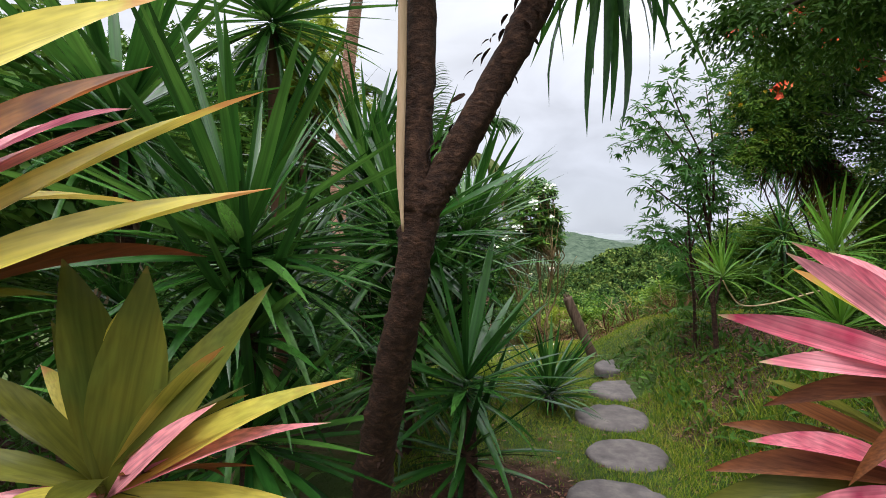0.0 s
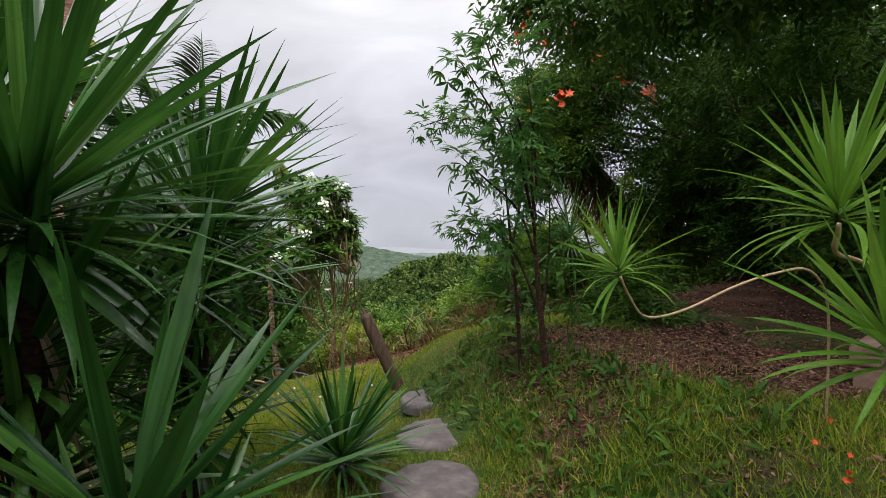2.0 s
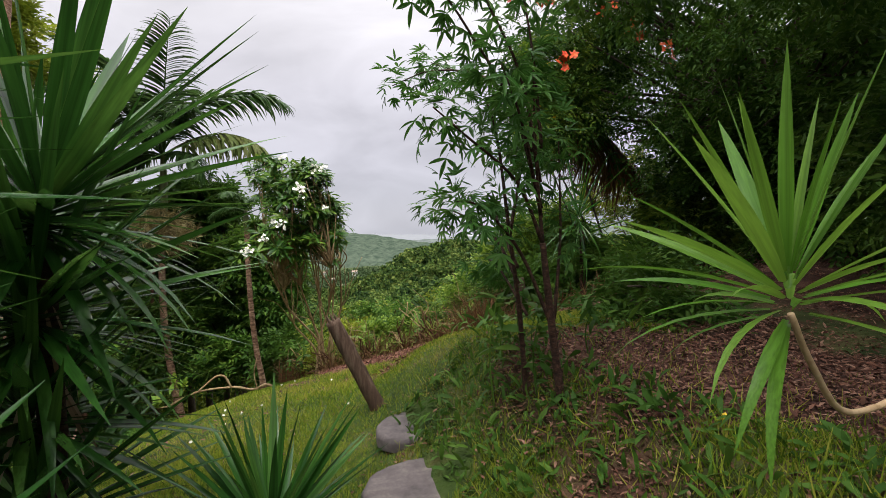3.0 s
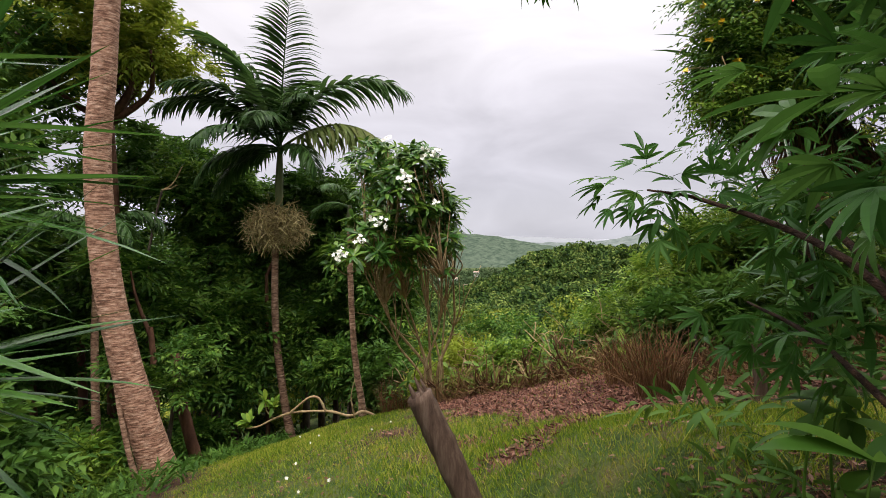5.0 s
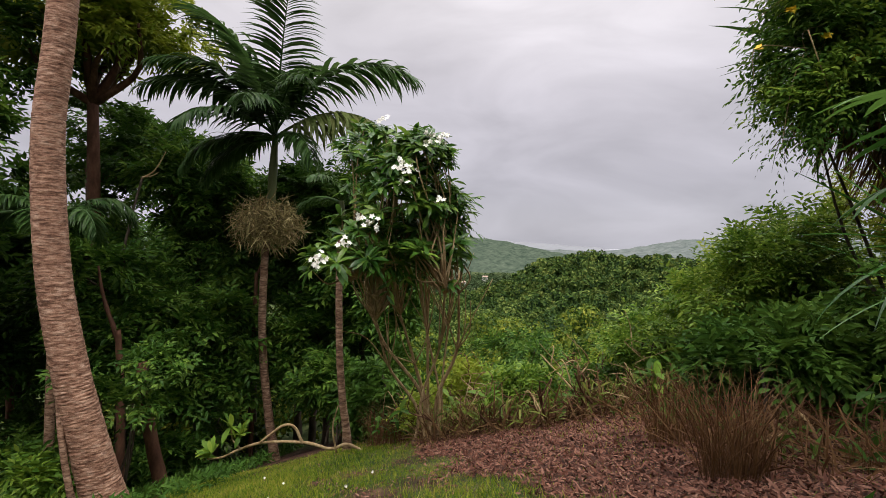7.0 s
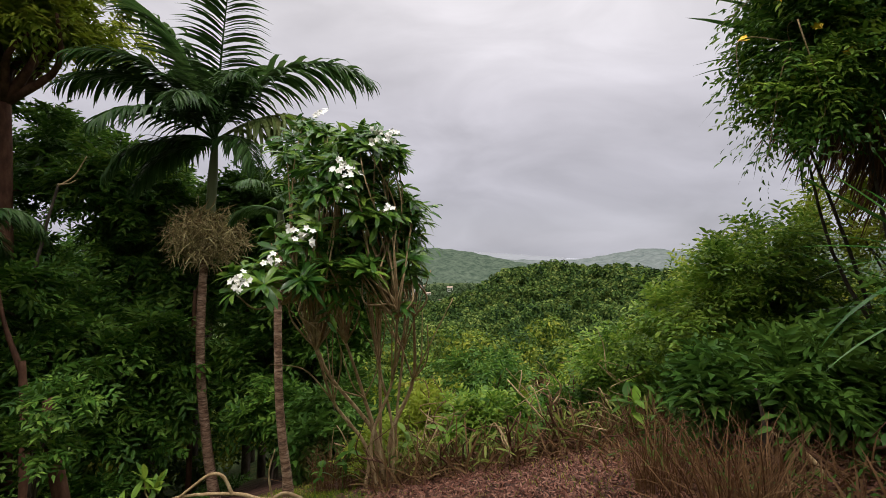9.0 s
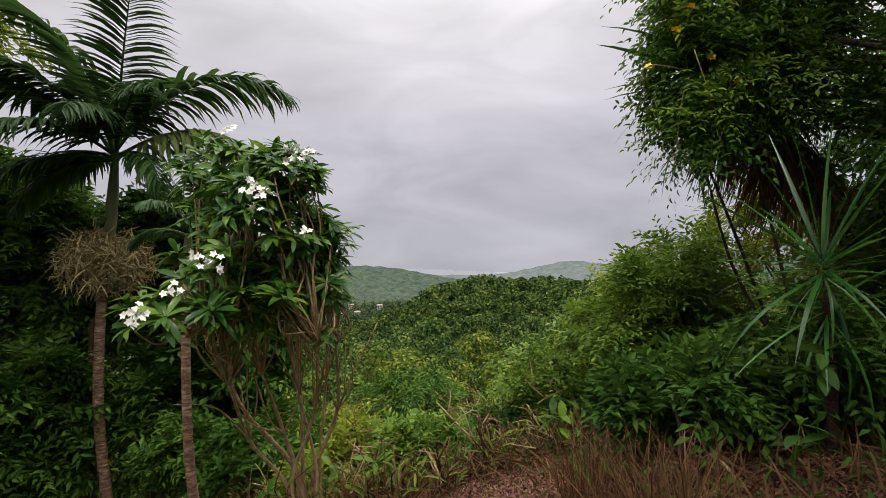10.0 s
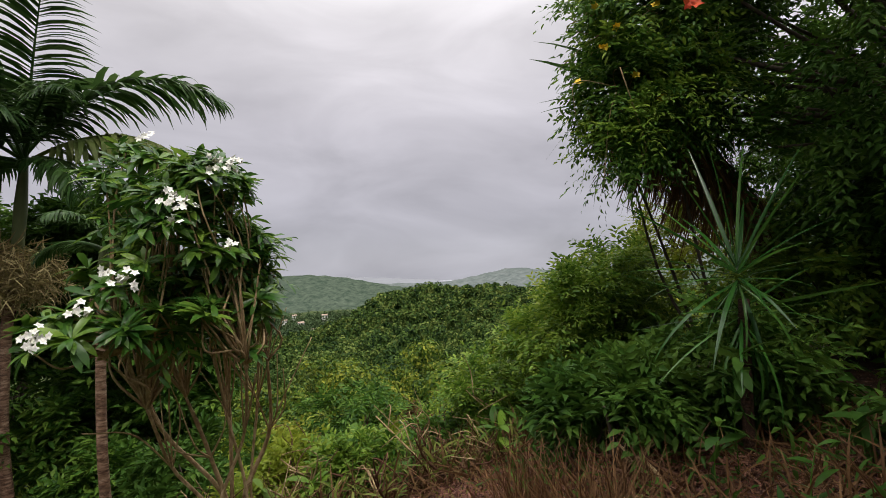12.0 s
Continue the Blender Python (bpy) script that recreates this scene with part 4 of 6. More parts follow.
def timber_planter(x, y):
    z = ground_z(x, y)
    t = thing("timber_edging", (x, y, z), "stacked pale weathered timbers edging the bank", "timber edging")
    for k, (dx, dz, ln) in enumerate(((0, 0.06, 0.9), (0.04, 0.19, 0.8))):
        me = bmesh.new()
        bmesh.ops.create_cube(me, size=1, matrix=Matrix.Translation((dx + ln / 2, 0.02 * k, dz)) @ Matrix.Diagonal((ln, 0.14, 0.12, 1)))
        bmesh.ops.bevel(me, geom=me.edges[:], offset=0.012, segments=2, affect="EDGES")
        d = bpy.data.meshes.new("timber")
        me.to_mesh(d)
        me.free()
        d.materials.append(M_TIMBER)
        ob = new("timber", d)
        ob.parent = t
        ob.rotation_euler = (0, 0, radians(12 + 5 * k))


timber_planter(3.75, 3.15)

# ---- slender tree with lance-shaped leaves ----
def palmate(k, length=0.10):
    out = []
    for q in range(k):
        a = radians(-62 + 124 * q / (k - 1))
        V, F = strap(length * (0.7 + 0.4 * math.cos(a)), length * 0.2, 0.5, 5, 0.3, 0.15, 0.42)
        c, s = math.cos(a), math.sin(a)
        W = V.copy()
        W[:, 0], W[:, 1] = V[:, 0] * c + V[:, 1] * s, -V[:, 0] * s + V[:, 1] * c + length * 0.3
        out.append((W, F))
    out.append(tube([(0, 0, 0), (0, length * 0.3, 0.01)], 0.0015, 0.001, 4, 4))
    V, F = join(out)
    me = bpy.data.meshes.new("lance_leaf")
    me.from_pydata(V.tolist(), [], F.tolist())
    me.materials.append(M_LANCE)
    return me


PALMATE = [palmate(5, 0.125), palmate(3, 0.14), palmate(5, 0.11)]
gz = ground_z(2.66, 4.75)
slim = thing("slender_tree", (2.66, 4.75, gz), "slender dark-stemmed tree with hand-shaped pointed leaves", "tree")
part("trunk", tube([(2.66, 4.75, gz - 0.1), (2.62, 4.78, 0.85), (2.6, 4.8, 1.25)], 0.026, 0.018, 10, 16, 0.05), M_TRUNK_D, slim)
part("trunk", tube([(2.6, 5.05, gz - 0.15), (2.56, 5.02, 0.8), (2.5, 5.0, 1.3)], 0.018, 0.012, 10, 16, 0.05), M_TRUNK_D, slim)
twig_ends = []
for pts, first in (([(2.6, 4.8, 1.25), (2.58, 4.8, 1.75), (2.62, 4.85, 2.4)], 9), ([(2.6, 4.8, 1.25), (2.42, 4.76, 1.6), (2.1, 4.74, 1.85), (1.92, 4.72, 1.98)], 12),
            ([(2.63, 4.78, 0.75), (2.45, 4.8, 1.2), (2.2, 4.76, 1.46), (2.05, 4.76, 1.5)], 14), ([(2.6, 4.8, 1.45), (2.45, 4.8, 2.0), (2.15, 4.74, 2.4), (1.9, 4.72, 2.7)], 8),
            ([(2.56, 5.02, 1.0), (2.55, 5.3, 1.3), (2.5, 5.72, 1.47), (2.42, 5.9, 1.52)], 16), ([(2.66, 4.8, 0.8), (2.8, 4.9, 1.3), (2.85, 4.95, 1.9)], 10), ([(2.6, 4.8, 1.4), (2.4, 4.65, 1.9), (2.2, 4.5, 2.15)], 12),
            ([(2.6, 4.8, 1.6), (2.5, 4.8, 2.2), (2.3, 4.8, 2.6), (2.15, 4.8, 2.95)], 10), ([(2.62, 4.8, 1.8), (2.65, 4.9, 2.4), (2.6, 4.95, 2.95)], 10), ([(2.5, 5.0, 1.3), (2.5, 5.1, 1.9), (2.48, 5.2, 2.2)], 12),
            ([(2.56, 5.02, 1.1), (2.7, 5.5, 1.4), (2.88, 5.75, 1.6)], 10), ([(2.5, 5.0, 1.3), (2.8, 5.3, 1.8), (2.95, 5.5, 1.95)], 10), ([(2.62, 4.9, 1.8), (2.68, 5.5, 2.4), (2.5, 6.1, 2.64), (2.28, 6.5, 2.62)], 14), ([(2.68, 5.5, 2.4), (2.75, 6.0, 2.6), (2.65, 6.5, 2.85)], 12), ([(2.6, 5.0, 0.8), (2.7, 5.5, 1.05), (2.8, 5.9, 1.12)], 12)):
    part("limb", tube(pts, 0.012, 0.004, 6, 16, 0.04), M_TRUNK_D, slim)
    S = spline(pts, 30)
    twig_ends += [S[i] for i in range(first, 30, 2)] + [pts[-1]] * 3
for c in twig_ends:
    for _ in range(5):
        d = unit(1, 0.1)[0]
        p = np.array(c) + d * RNG.uniform(0.03, 0.17)
        R = frames((d + np.array([0, 0, -0.35]))[None], 0.35)[0]
        ob = new("leaf", PALMATE[RNG.integers(3)])
        ob.parent = slim
        s = RNG.uniform(0.55, 0.95)
        ob.matrix_basis = Matrix.Translation(Vector(p) - slim.location) @ Matrix(R.tolist()).to_4x4() @ Matrix.Scale(s, 4)

# ---- palms ----
def frond(base, heading, length, rise, droop, leaflet=0.55, pairs=60, hang=0.5):
    """A feather frond: a curved rachis with leaflets on both sides."""
    h = radians(heading)
    out = np.array([math.cos(h), math.sin(h), 0])
    s = np.linspace(0, 1, 24)
    ang = radians(rise) - radians(droop) * s ** 1.5
    step = length / 23
    P = np.array(base) + np.concatenate([[np.zeros(3)], np.cumsum((np.cos(ang)[:-1, None] * out + np.sin(ang)[:-1, None] * np.array([0, 0, 1])) * step, axis=0)])
    pieces = [tube(P, 0.035, 0.006, 6, 24)]
    side = np.cross(out, [0, 0, 1])
    q = np.repeat(np.linspace(0.16, 0.99, pairs), 2) + RNG.normal(0, 0.004, pairs * 2)
    q = np.clip(q, 0, 1)
    sg = np.tile([1.0, -1.0], pairs)
    pos = np.stack([np.interp(q, s, P[:, k]) for k in range(3)], 1)
    T = np.gradient(P, axis=0)
    T /= np.linalg.norm(T, axis=1)[:, None]
    tan = np.stack([np.interp(q, s, T[:, k]) for k in range(3)], 1)
    nrm = np.cross(np.tile(side, (len(q), 1)), tan)
    D = tan * (0.55 + 0.5 * q)[:, None] + side * sg[:, None] * 0.9 + nrm * RNG.normal(0.15, 0.18, len(q))[:, None] + np.array([0, 0, -hang * 0.6])
    L = leaflet * np.sin(np.pi * np.clip(0.12 + 0.84 * q, 0, 1)) ** 0.55 * (0.85 + 0.3 * RNG.random(len(q)))
    pieces.append(scatter(strap(1, 0.105, 0.5 + hang, 4, 0.3, 0.5, 0.3), pos, D, L, 0.15))
    return join(pieces)


def palm(name, label, points, radii, bark, crown_at, fronds, shaft, sides=20):
    z = ground_z(points[0][0], points[0][1])
    pts = [(points[0][0], points[0][1], z - 0.15), *points[1:]]
    t = thing("palm_tree", (pts[0][0], pts[0][1], z), label, "palm tree")
    rings = int(15 * (points[-1][2] - z))
    f = np.linspace(0, 1, rings * 4)
    bumps = 1 + (0.012 * (np.arange(rings * 4) % 4 == 0) - 0.008 * (np.arange(rings * 4) % 4 == 2)) * RNG.uniform(0.2, 1.6, rings * 4)
    part("trunk", tube(pts, np.interp(f, np.linspace(0, 1, len(radii)), radii) * bumps, 0, sides, rings * 4, 0.01), bark, t)
    c = np.array(crown_at)
    top = np.array(points[-1])
    if shaft:
        part("crownshaft", tube([top, top * 0.5 + c * 0.5, c], [radii[-1] * 1.05, radii[-1] * 1.2, radii[-1] * 0.7], 0, 14, 14), M_SHAFT, t, "smooth grey-green crownshaft")
    for heading, length, rise, droop, old in fronds:
        part("frond", frond(c + np.array([0, 0, RNG.uniform(-0.1, 0.1)]), heading, length, rise, droop, 0.3 * length, 62, 0.5 if not old else 1.0), M_PALM_OLD if old else M_PALM, t, "yellowing hanging frond" if old else "")
    return t


palm("palm", "stout palm with a thick ringed grey-brown trunk", [(-1.85, 12.9, 0), (-2.02, 12.9, -2.2), (-2.27, 12.9, -1.24), (-2.47, 12.9, -0.34), (-2.67, 12.9, 0.97), (-2.73, 12.9, 2.69), (-2.6, 12.9, 3.97), (-2.45, 12.9, 5.6), (-2.2, 12.9, 7.6)],
     [0.30, 0.265, 0.235, 0.22, 0.205, 0.19, 0.18, 0.17, 0.16], M_PALMBARK, (-2.1, 12.9, 8.6), [(k * 47, 3.2, 60 - 9 * (k % 3), 70, False) for k in range(8)], True, 26)
p2 = palm("palm", "slim palm with dark feather fronds above the lawn", [(-0.60, 17.5, 0), (-0.66, 17.5, -3.6), (-0.80, 17.5, -2.6), (-0.94, 17.5, -0.9), (-0.90, 17.5, 0.94), (-0.78, 17.5, 2.1)],
          [0.15, 0.115, 0.098, 0.09, 0.085, 0.085], M_PALMBARK2, (-0.70, 17.5, 3.75),
          [(-6, 3.9, 57, 94, False), (70, 3.2, 72, 60, False), (-60, 3.4, 80, 14, False), (100, 3.2, 66, 50, False), (158, 4.2, 74, 56, False), (180, 3.4, 48, 84, False), (200, 3.2, 62, 88, False),
           (120, 3.0, 66, 60, False), (-95, 2.4, 40, 90, False), (230, 2.6, 25, 80, False), (190, 2.3, 6, 76, False), (-16, 3.5, 32, 112, True), (-55, 2.2, 6, 80, False), (300, 2.2, 60, 90, False), (165, 2.2, -4, 70, False), (140, 2.6, 20, 90, False)], True, 18)
n = 2600
P = np.tile(np.array([-0.83, 17.45, 1.7]), (n, 1)) + unit(n) * np.array([0.85, 0.65, 0.62]) * (RNG.random(n) ** 0.5)[:, None]
part("fruit_stalk_tangle", scatter(strap(1, 0.045, 1.2, 4, 0.1, 0.9, 0.5), P, unit(n, 0.0), 0.2 + 0.25 * RNG.random(n), 0.8), M_FIBRE, p2, "tangled dry brown fruit stalks")
palm("palm", "slim palm with a pale trunk behind the frangipani", [(1.3, 12.95, 0), (1.29, 12.95, -1.5), (1.22, 12.95, -0.96), (1.17, 12.95, -0.26), (1.15, 12.95, 0.77), (1.17, 12.95, 1.5)],
     [0.09, 0.062, 0.055, 0.052, 0.05, 0.05], M_PALMBARK2, (1.17, 12.95, 1.95), [(k * 72 + 15, 0.8, 50 - 12 * (k % 3), 95, False) for k in range(5)], True, 14)

# ---- frangipani ----
fz = ground_z(2.38, 12.1)
frang = thing("frangipani_tree", (2.38, 12.1, fz), "frangipani with bare pale stems and white blossom", "frangipani tree")

whorls = []
for c, r, n in (((2.16, 11.3, 2.38), (0.34, 0.4, 0.34), 24), ((2.02, 11.4, 1.85), (0.58, 0.45, 0.5), 40), ((2.5, 11.5, 1.55), (0.28, 0.35, 0.42), 18), ((1.28, 11.2, 1.1), (0.4, 0.3, 0.16), 13),
                ((1.95, 11.1, 1.12), (0.45, 0.3, 0.25), 13), ((1.62, 11.8, 2.5), (0.38, 0.35, 0.3), 18), ((2.5, 11.4, 1.05), (0.25, 0.3, 0.3), 5), ((1.6, 11.5, 1.5), (0.4, 0.3, 0.3), 12)):
    d = unit(n, 0.2)
    for p, q in zip(np.array(c) + d * np.array(r) * (0.55 + 0.5 * RNG.random((n, 1))), d):
        whorls.append((p, q * 0.55 + np.array([0, -0.12, 0.8])))
feet = [(2.47, 12.1), (2.58, 12.15), (2.32, 12.25), (2.44, 12.3), (2.22, 12.1), (2.38, 11.95), (2.54, 12.0), (2.64, 12.25)]
crotch = []
for k, (x, y) in enumerate(feet):
    g = ground_z(x, y)
    crotch.append(np.array([(2.0, 2.72, 1.5, 2.3, 1.7, 2.5, 2.2, 2.65)[k], y - 0.35 - 0.15 * (k % 3), g + 1.75 + 0.28 * (k % 4)]))
held = [[] for _ in feet]
for p, ax in whorls:
    k = int(np.argmin([np.hypot(*(q[:2] - p[:2])) + 0.25 * RNG.random() for q in crotch]))
    q = crotch[k]
    m1 = q + (p - q) * 0.35 + RNG.normal(0, 0.09, 3) * np.array([1, 1, 0.5])
    m2 = q + (p - q) * 0.75 + RNG.normal(0, 0.07, 3) - np.array([0, 0, 0.06])
    held[k].append(tube([q, m1, m2, p], 0.012, 0.007, 6, 14, 0.06))
for k, (x, y) in enumerate(feet):
    g = ground_z(x, y) - 0.08
    q = crotch[k]
    low, mid = np.array([x + 0.05 * RNG.normal(), y, g + 0.3 * (q[2] - g)]), np.array([x * 0.45 + q[0] * 0.55 + 0.1 * RNG.normal(), y - 0.05, g + 0.62 * (q[2] - g)])
    held[k].append(tube([(x, y, g), low, mid, q], 0.036 - 0.003 * k, 0.013, 9, 20, 0.07))
    for _ in range(4):
        e = q + np.array([RNG.normal(0.05, 0.2), RNG.normal(0, 0.15), RNG.uniform(-0.1, 0.6)])
        held[k].append(tube([mid, (mid + e) / 2 + RNG.normal(0, 0.1, 3), e], 0.01, 0.005, 6, 12, 0.06))
    part("stem", join(held[k]), M_PALEBARK, frang)
WP, WA = np.array([w[0] for w in whorls]), np.array([w[1] for w in whorls])
WA /= np.linalg.norm(WA, axis=1)[:, None]
k = np.repeat(np.arange(len(WP)), 19)
around = unit(len(k))
around -= WA[k] * (around * WA[k]).sum(1)[:, None]
around /= np.linalg.norm(around, axis=1)[:, None]
lift = RNG.uniform(-0.25, 0.95, len(k))
part("leaves", scatter(strap(1, 0.23, 0.7, 4, 0.25, 0.3, 0.6), WP[k] + WA[k] * (0.05 * RNG.random((len(k), 1))) , around + WA[k] * lift[:, None], 0.23 * (0.65 + 0.6 * RNG.random(len(k))), 0.12, WA[k]), M_FRANG, frang)
part("crown", crown([((2.05, 11.55, 1.85), (0.6, 0.4, 0.65)), ((2.12, 11.5, 2.32), (0.34, 0.35, 0.33)), ((1.65, 11.9, 2.4), (0.45, 0.35, 0.4)), ((2.45, 11.6, 1.45), (0.26, 0.3, 0.4)), ((1.7, 11.6, 1.3), (0.5, 0.3, 0.3))], 190, 9, 0.17, strap(1, 0.26, 0.6, 3, 0.2, 0.25, 0.55), 0.3, 0.25), M_FRANG, frang)


def blossom(c, count, r, size=0.045):
    """A cluster of open flowers, each of five rounded petals about its own axis."""
    ctr = np.array(c) + unit(count) * r * RNG.random((count, 1)) ** 0.5
    ax = unit(count, 0.5) + np.array([0, -0.8, 0])
    ax /= np.linalg.norm(ax, axis=1)[:, None]
    u = np.cross(ax, unit(count))
    u /= np.linalg.norm(u, axis=1)[:, None]
    v = np.cross(ax, u)
    k = np.repeat(np.arange(count), 5)
    a = np.tile(np.arange(5) * 1.2566, count)
    D = u[k] * np.cos(a)[:, None] + v[k] * np.sin(a)[:, None] + ax[k] * 0.3
    return scatter(small_leaf(0.75, 0.06, 0.12), ctr[k], D, np.full(len(k), size), 0.05, ax[k])


for c, cnt, r in (((1.92, 10.75, 2.18), 8, 0.1), ((2.03, 10.80, 2.13), 6, 0.07), ((2.26, 10.90, 2.47), 8, 0.09), ((2.38, 10.90, 2.49), 7, 0.07), ((1.56, 10.75, 1.60), 6, 0.08), ((1.66, 10.80, 1.57), 6, 0.08), ((1.35, 10.80, 1.35), 6, 0.07),
                  ((1.08, 10.85, 1.16), 7, 0.09), ((1.15, 10.80, 1.21), 4, 0.06), ((1.75, 11.00, 2.68), 4, 0.06), ((1.95, 10.70, 1.99), 4, 0.05), ((2.33, 10.80, 1.83), 4, 0.05)):
    part("blossom", blossom((c[0], c[1] - 0.1, c[2]), cnt + 2, r * 1.1, size=0.035), M_PETAL, frang, "white five-petalled flowers")

# ---- crooked pale branch on the lawn ----
br = thing("fallen_branch", (1.53, 12.5, ground_z(1.53, 12.5)), "crooked pale bare branch with leafy tips above the grass", "branch")
zg = ground_z(1.53, 12.5)
main = [(1.56, 12.5, zg - 0.02), (1.32, 12.5, zg + 0.1), (1.1, 12.5, -1.52), (0.75, 12.5, -1.42), (0.22, 12.5, -1.40), (-0.1, 12.5, -1.48), (-0.33, 12.5, -1.58), (-0.52, 12.5, -1.6)]
part("limb", tube(main, 0.027, 0.012, 8, 40, 0.08), M_PALEBARK, br)
part("limb", tube([(0.72, 12.5, -1.43), (0.62, 12.48, -1.2), (0.48, 12.47, -1.16), (0.3, 12.47, -1.28), (0.16, 12.48, -1.39)], 0.022, 0.014, 8, 24, 0.05), M_PALEBARK, br)
part("limb", tube([(1.18, 12.5, -1.58), (1.13, 12.45, -1.2), (1.2, 12.43, -0.9)], 0.016, 0.008, 6, 14, 0.05), M_PALEBARK, br)
part("limb", tube([(-0.1, 12.5, -1.47), (-0.2, 12.5, -1.35), (-0.22, 12.5, -1.2)], 0.012, 0.008, 6, 10), M_PALEBARK, br)
for c in ((-0.53, 12.5, -1.58), (-0.23, 12.5, -1.17), (-0.45, 12.45, -1.5), (-0.1, 12.5, -1.28)):
    P = np.array([c] * 10) + RNG.normal(0, 0.004, (10, 3))
    part("leaf_tuft", scatter(strap(1, 0.34, 0.5, 4, 0.2, 0.3, 0.55), P, unit(10, 0.4), 0.15 + 0.1 * RNG.random(10), 0.3), M_LIGHT, br, "bright green leaf tuft")

# ---- dark woods left of the lawn ----
def lobes(c, r, n=5, flat=0.75):
    """An uneven crown: a main blob with smaller ones round it."""
    c = np.array(c, float)
    out = [(tuple(c), (r * 0.8, r * 0.8, r * 0.8 * flat))]
    for _ in range(n):
        d = unit(1)[0]
        s = r * RNG.uniform(0.35, 0.6)
        out.append((tuple(c + d * r * np.array([0.75, 0.75, 0.75 * flat])), (s, s, s * 0.8)))
    return out


for k in range(9):
    x, y = -17.0 + 1.9 * k, 25.5 + 1.5 * (k % 3)
    z = ground_z(x, y)
    tree("tree", "dark tree deep in the shady wood", (x, y), z + 4.0, 0.2, lobes((x, y, -0.6 + (k % 2)), 2.6) + lobes((x, y, -3.6), 2.2), 1100, 8, 0.3, M_DARK, M_BARK, group="trees deep in the wood", spread=0.55, shell=0.45)
bush("bush", "bright leafy sprig in front of the dark wood", (-2.6, 14.5), [((-2.4, 14.3, -1.35), (0.5, 0.4, 0.22)), ((-2.0, 14.4, -0.75), (0.4, 0.35, 0.2)), ((-3.0, 14.5, -1.0), (0.4, 0.4, 0.25))], 260, 8, 0.15, M_MID, 4, group="undergrowth of the wood", spread=0.26, shell=0.3)
L1 = "tall dark tree at the edge of the shady wood"
for at, top, r, cs, mat, twigs, size in (
    ((-5.3, 18.8), 4.6, 0.22, [((-5.4, 18.6, 7.2), 2.4), ((-4.4, 18.4, 6.2), 1.0)], M_LIME, 2000, 0.2),
    ((-8.2, 17.0), 4.2, 0.25, [((-8.0, 17.0, 6.6), 2.8), ((-7.0, 16, 4.2), 1.6)], M_DARK, 2000, 0.2),
    ((-6.8, 21.5), 3.0, 0.2, [((-6.6, 21.5, 4.0), 2.2)], M_DARK, 1500, 0.2),
    ((-3.2, 21.5), 1.5, 0.16, [((-3.2, 21.5, 1.9), 1.7)], M_MID, 1500, 0.2),
    ((-4.3, 18.0), -0.6, 0.14, [((-4.4, 17.6, 0.2), 1.5), ((-3.6, 16.6, -1.0), 1.1)], M_MID, 1700, 0.19),
    ((-1.9, 20.5), 0.2, 0.14, [((-1.9, 20.5, 0.9), 1.5)], M_MID, 1300, 0.2),
    ((0.8, 21.0), 0.3, 0.14, [((0.7, 20.5, 0.7), 1.5), ((0.2, 20, 2.6), 1.0)], M_DARK, 1500, 0.2),
    ((1.9, 19.0), -0.5, 0.12, [((1.7, 18.5, -0.3), 1.3)], M_MID, 1200, 0.19),
    ((0.4, 18.6), -2.0, 0.10, [((0.3, 18.4, -1.4), 1.2)], M_MID, 1200, 0.19),
    ((-6.8, 14.6), 2.6, 0.2, [((-6.8, 14.5, 3.4), 2.2), ((-6.0, 14, 1.0), 1.4)], M_MID, 1700, 0.2),
    ((-2.3, 18.4), -2.0, 0.12, [((-2.4, 18.2, -1.0), 1.3), ((-2.2, 17.6, -2.4), 0.9)], M_MID, 1400, 0.19),
    ((-9.5, 13.0), 3.0, 0.2, [((-9.3, 13.0, 3.8), 2.6)], M_DARK, 1400, 0.2),
    ((-7.6, 16.6), -1.8, 0.14, [((-7.6, 16.4, -1.2), 1.8)], M_DARK, 1400, 0.2),
    ((-3.4, 20.5), 1.5, 0.14, [((-3.3, 20.4, 3.0), 1.5)], M_MID, 1300, 0.2),
    ((-0.9, 22.5), 1.0, 0.14, [((-0.9, 22.3, 2.2), 1.3)], M_DARK, 1100, 0.2),
    ((-0.2, 20.8), 0.8, 0.12, [((-0.2, 20.6, 2.2), 1.3)], M_DARK, 1000, 0.2),
    ((1.3, 18.2), -0.6, 0.10, [((1.2, 18.0, 0.7), 1.1)], M_MID, 900, 0.19),
    ((-9.4, 19.6), 0.6, 0.18, [((-9.4, 19.4, 1.2), 2.4)], M_DARK, 1400, 0.21),
    ((-8.4, 13.6), -1.2, 0.14, [((-8.4, 13.6, -0.6), 1.8)], M_DARK, 1200, 0.2),
    ((-7.2, 20.6), 0.0, 0.16, [((-7.0, 20.2, 0.6), 2.0)], M_MID, 1400, 0.2),
    ((-10.4, 23.6), -1.5, 0.16, [((-10.4, 23.4, -1.2), 2.6)], M_DARK, 1300, 0.22),
    ((-12.6, 20.5), -0.5, 0.16, [((-12.6, 20.4, 0.4), 2.6)], M_DARK, 1300, 0.22),
):
    blobs = []
    for c, rr in cs:
        blobs += lobes(c, rr)
    tree("tree", L1, at, top, r, blobs, twigs, 8, size * 1.2, mat, M_REDBARK if at[0] < -5 and at[1] > 18 else M_BARK, group="trees of the shady wood", spread=0.4, shell=0.5)
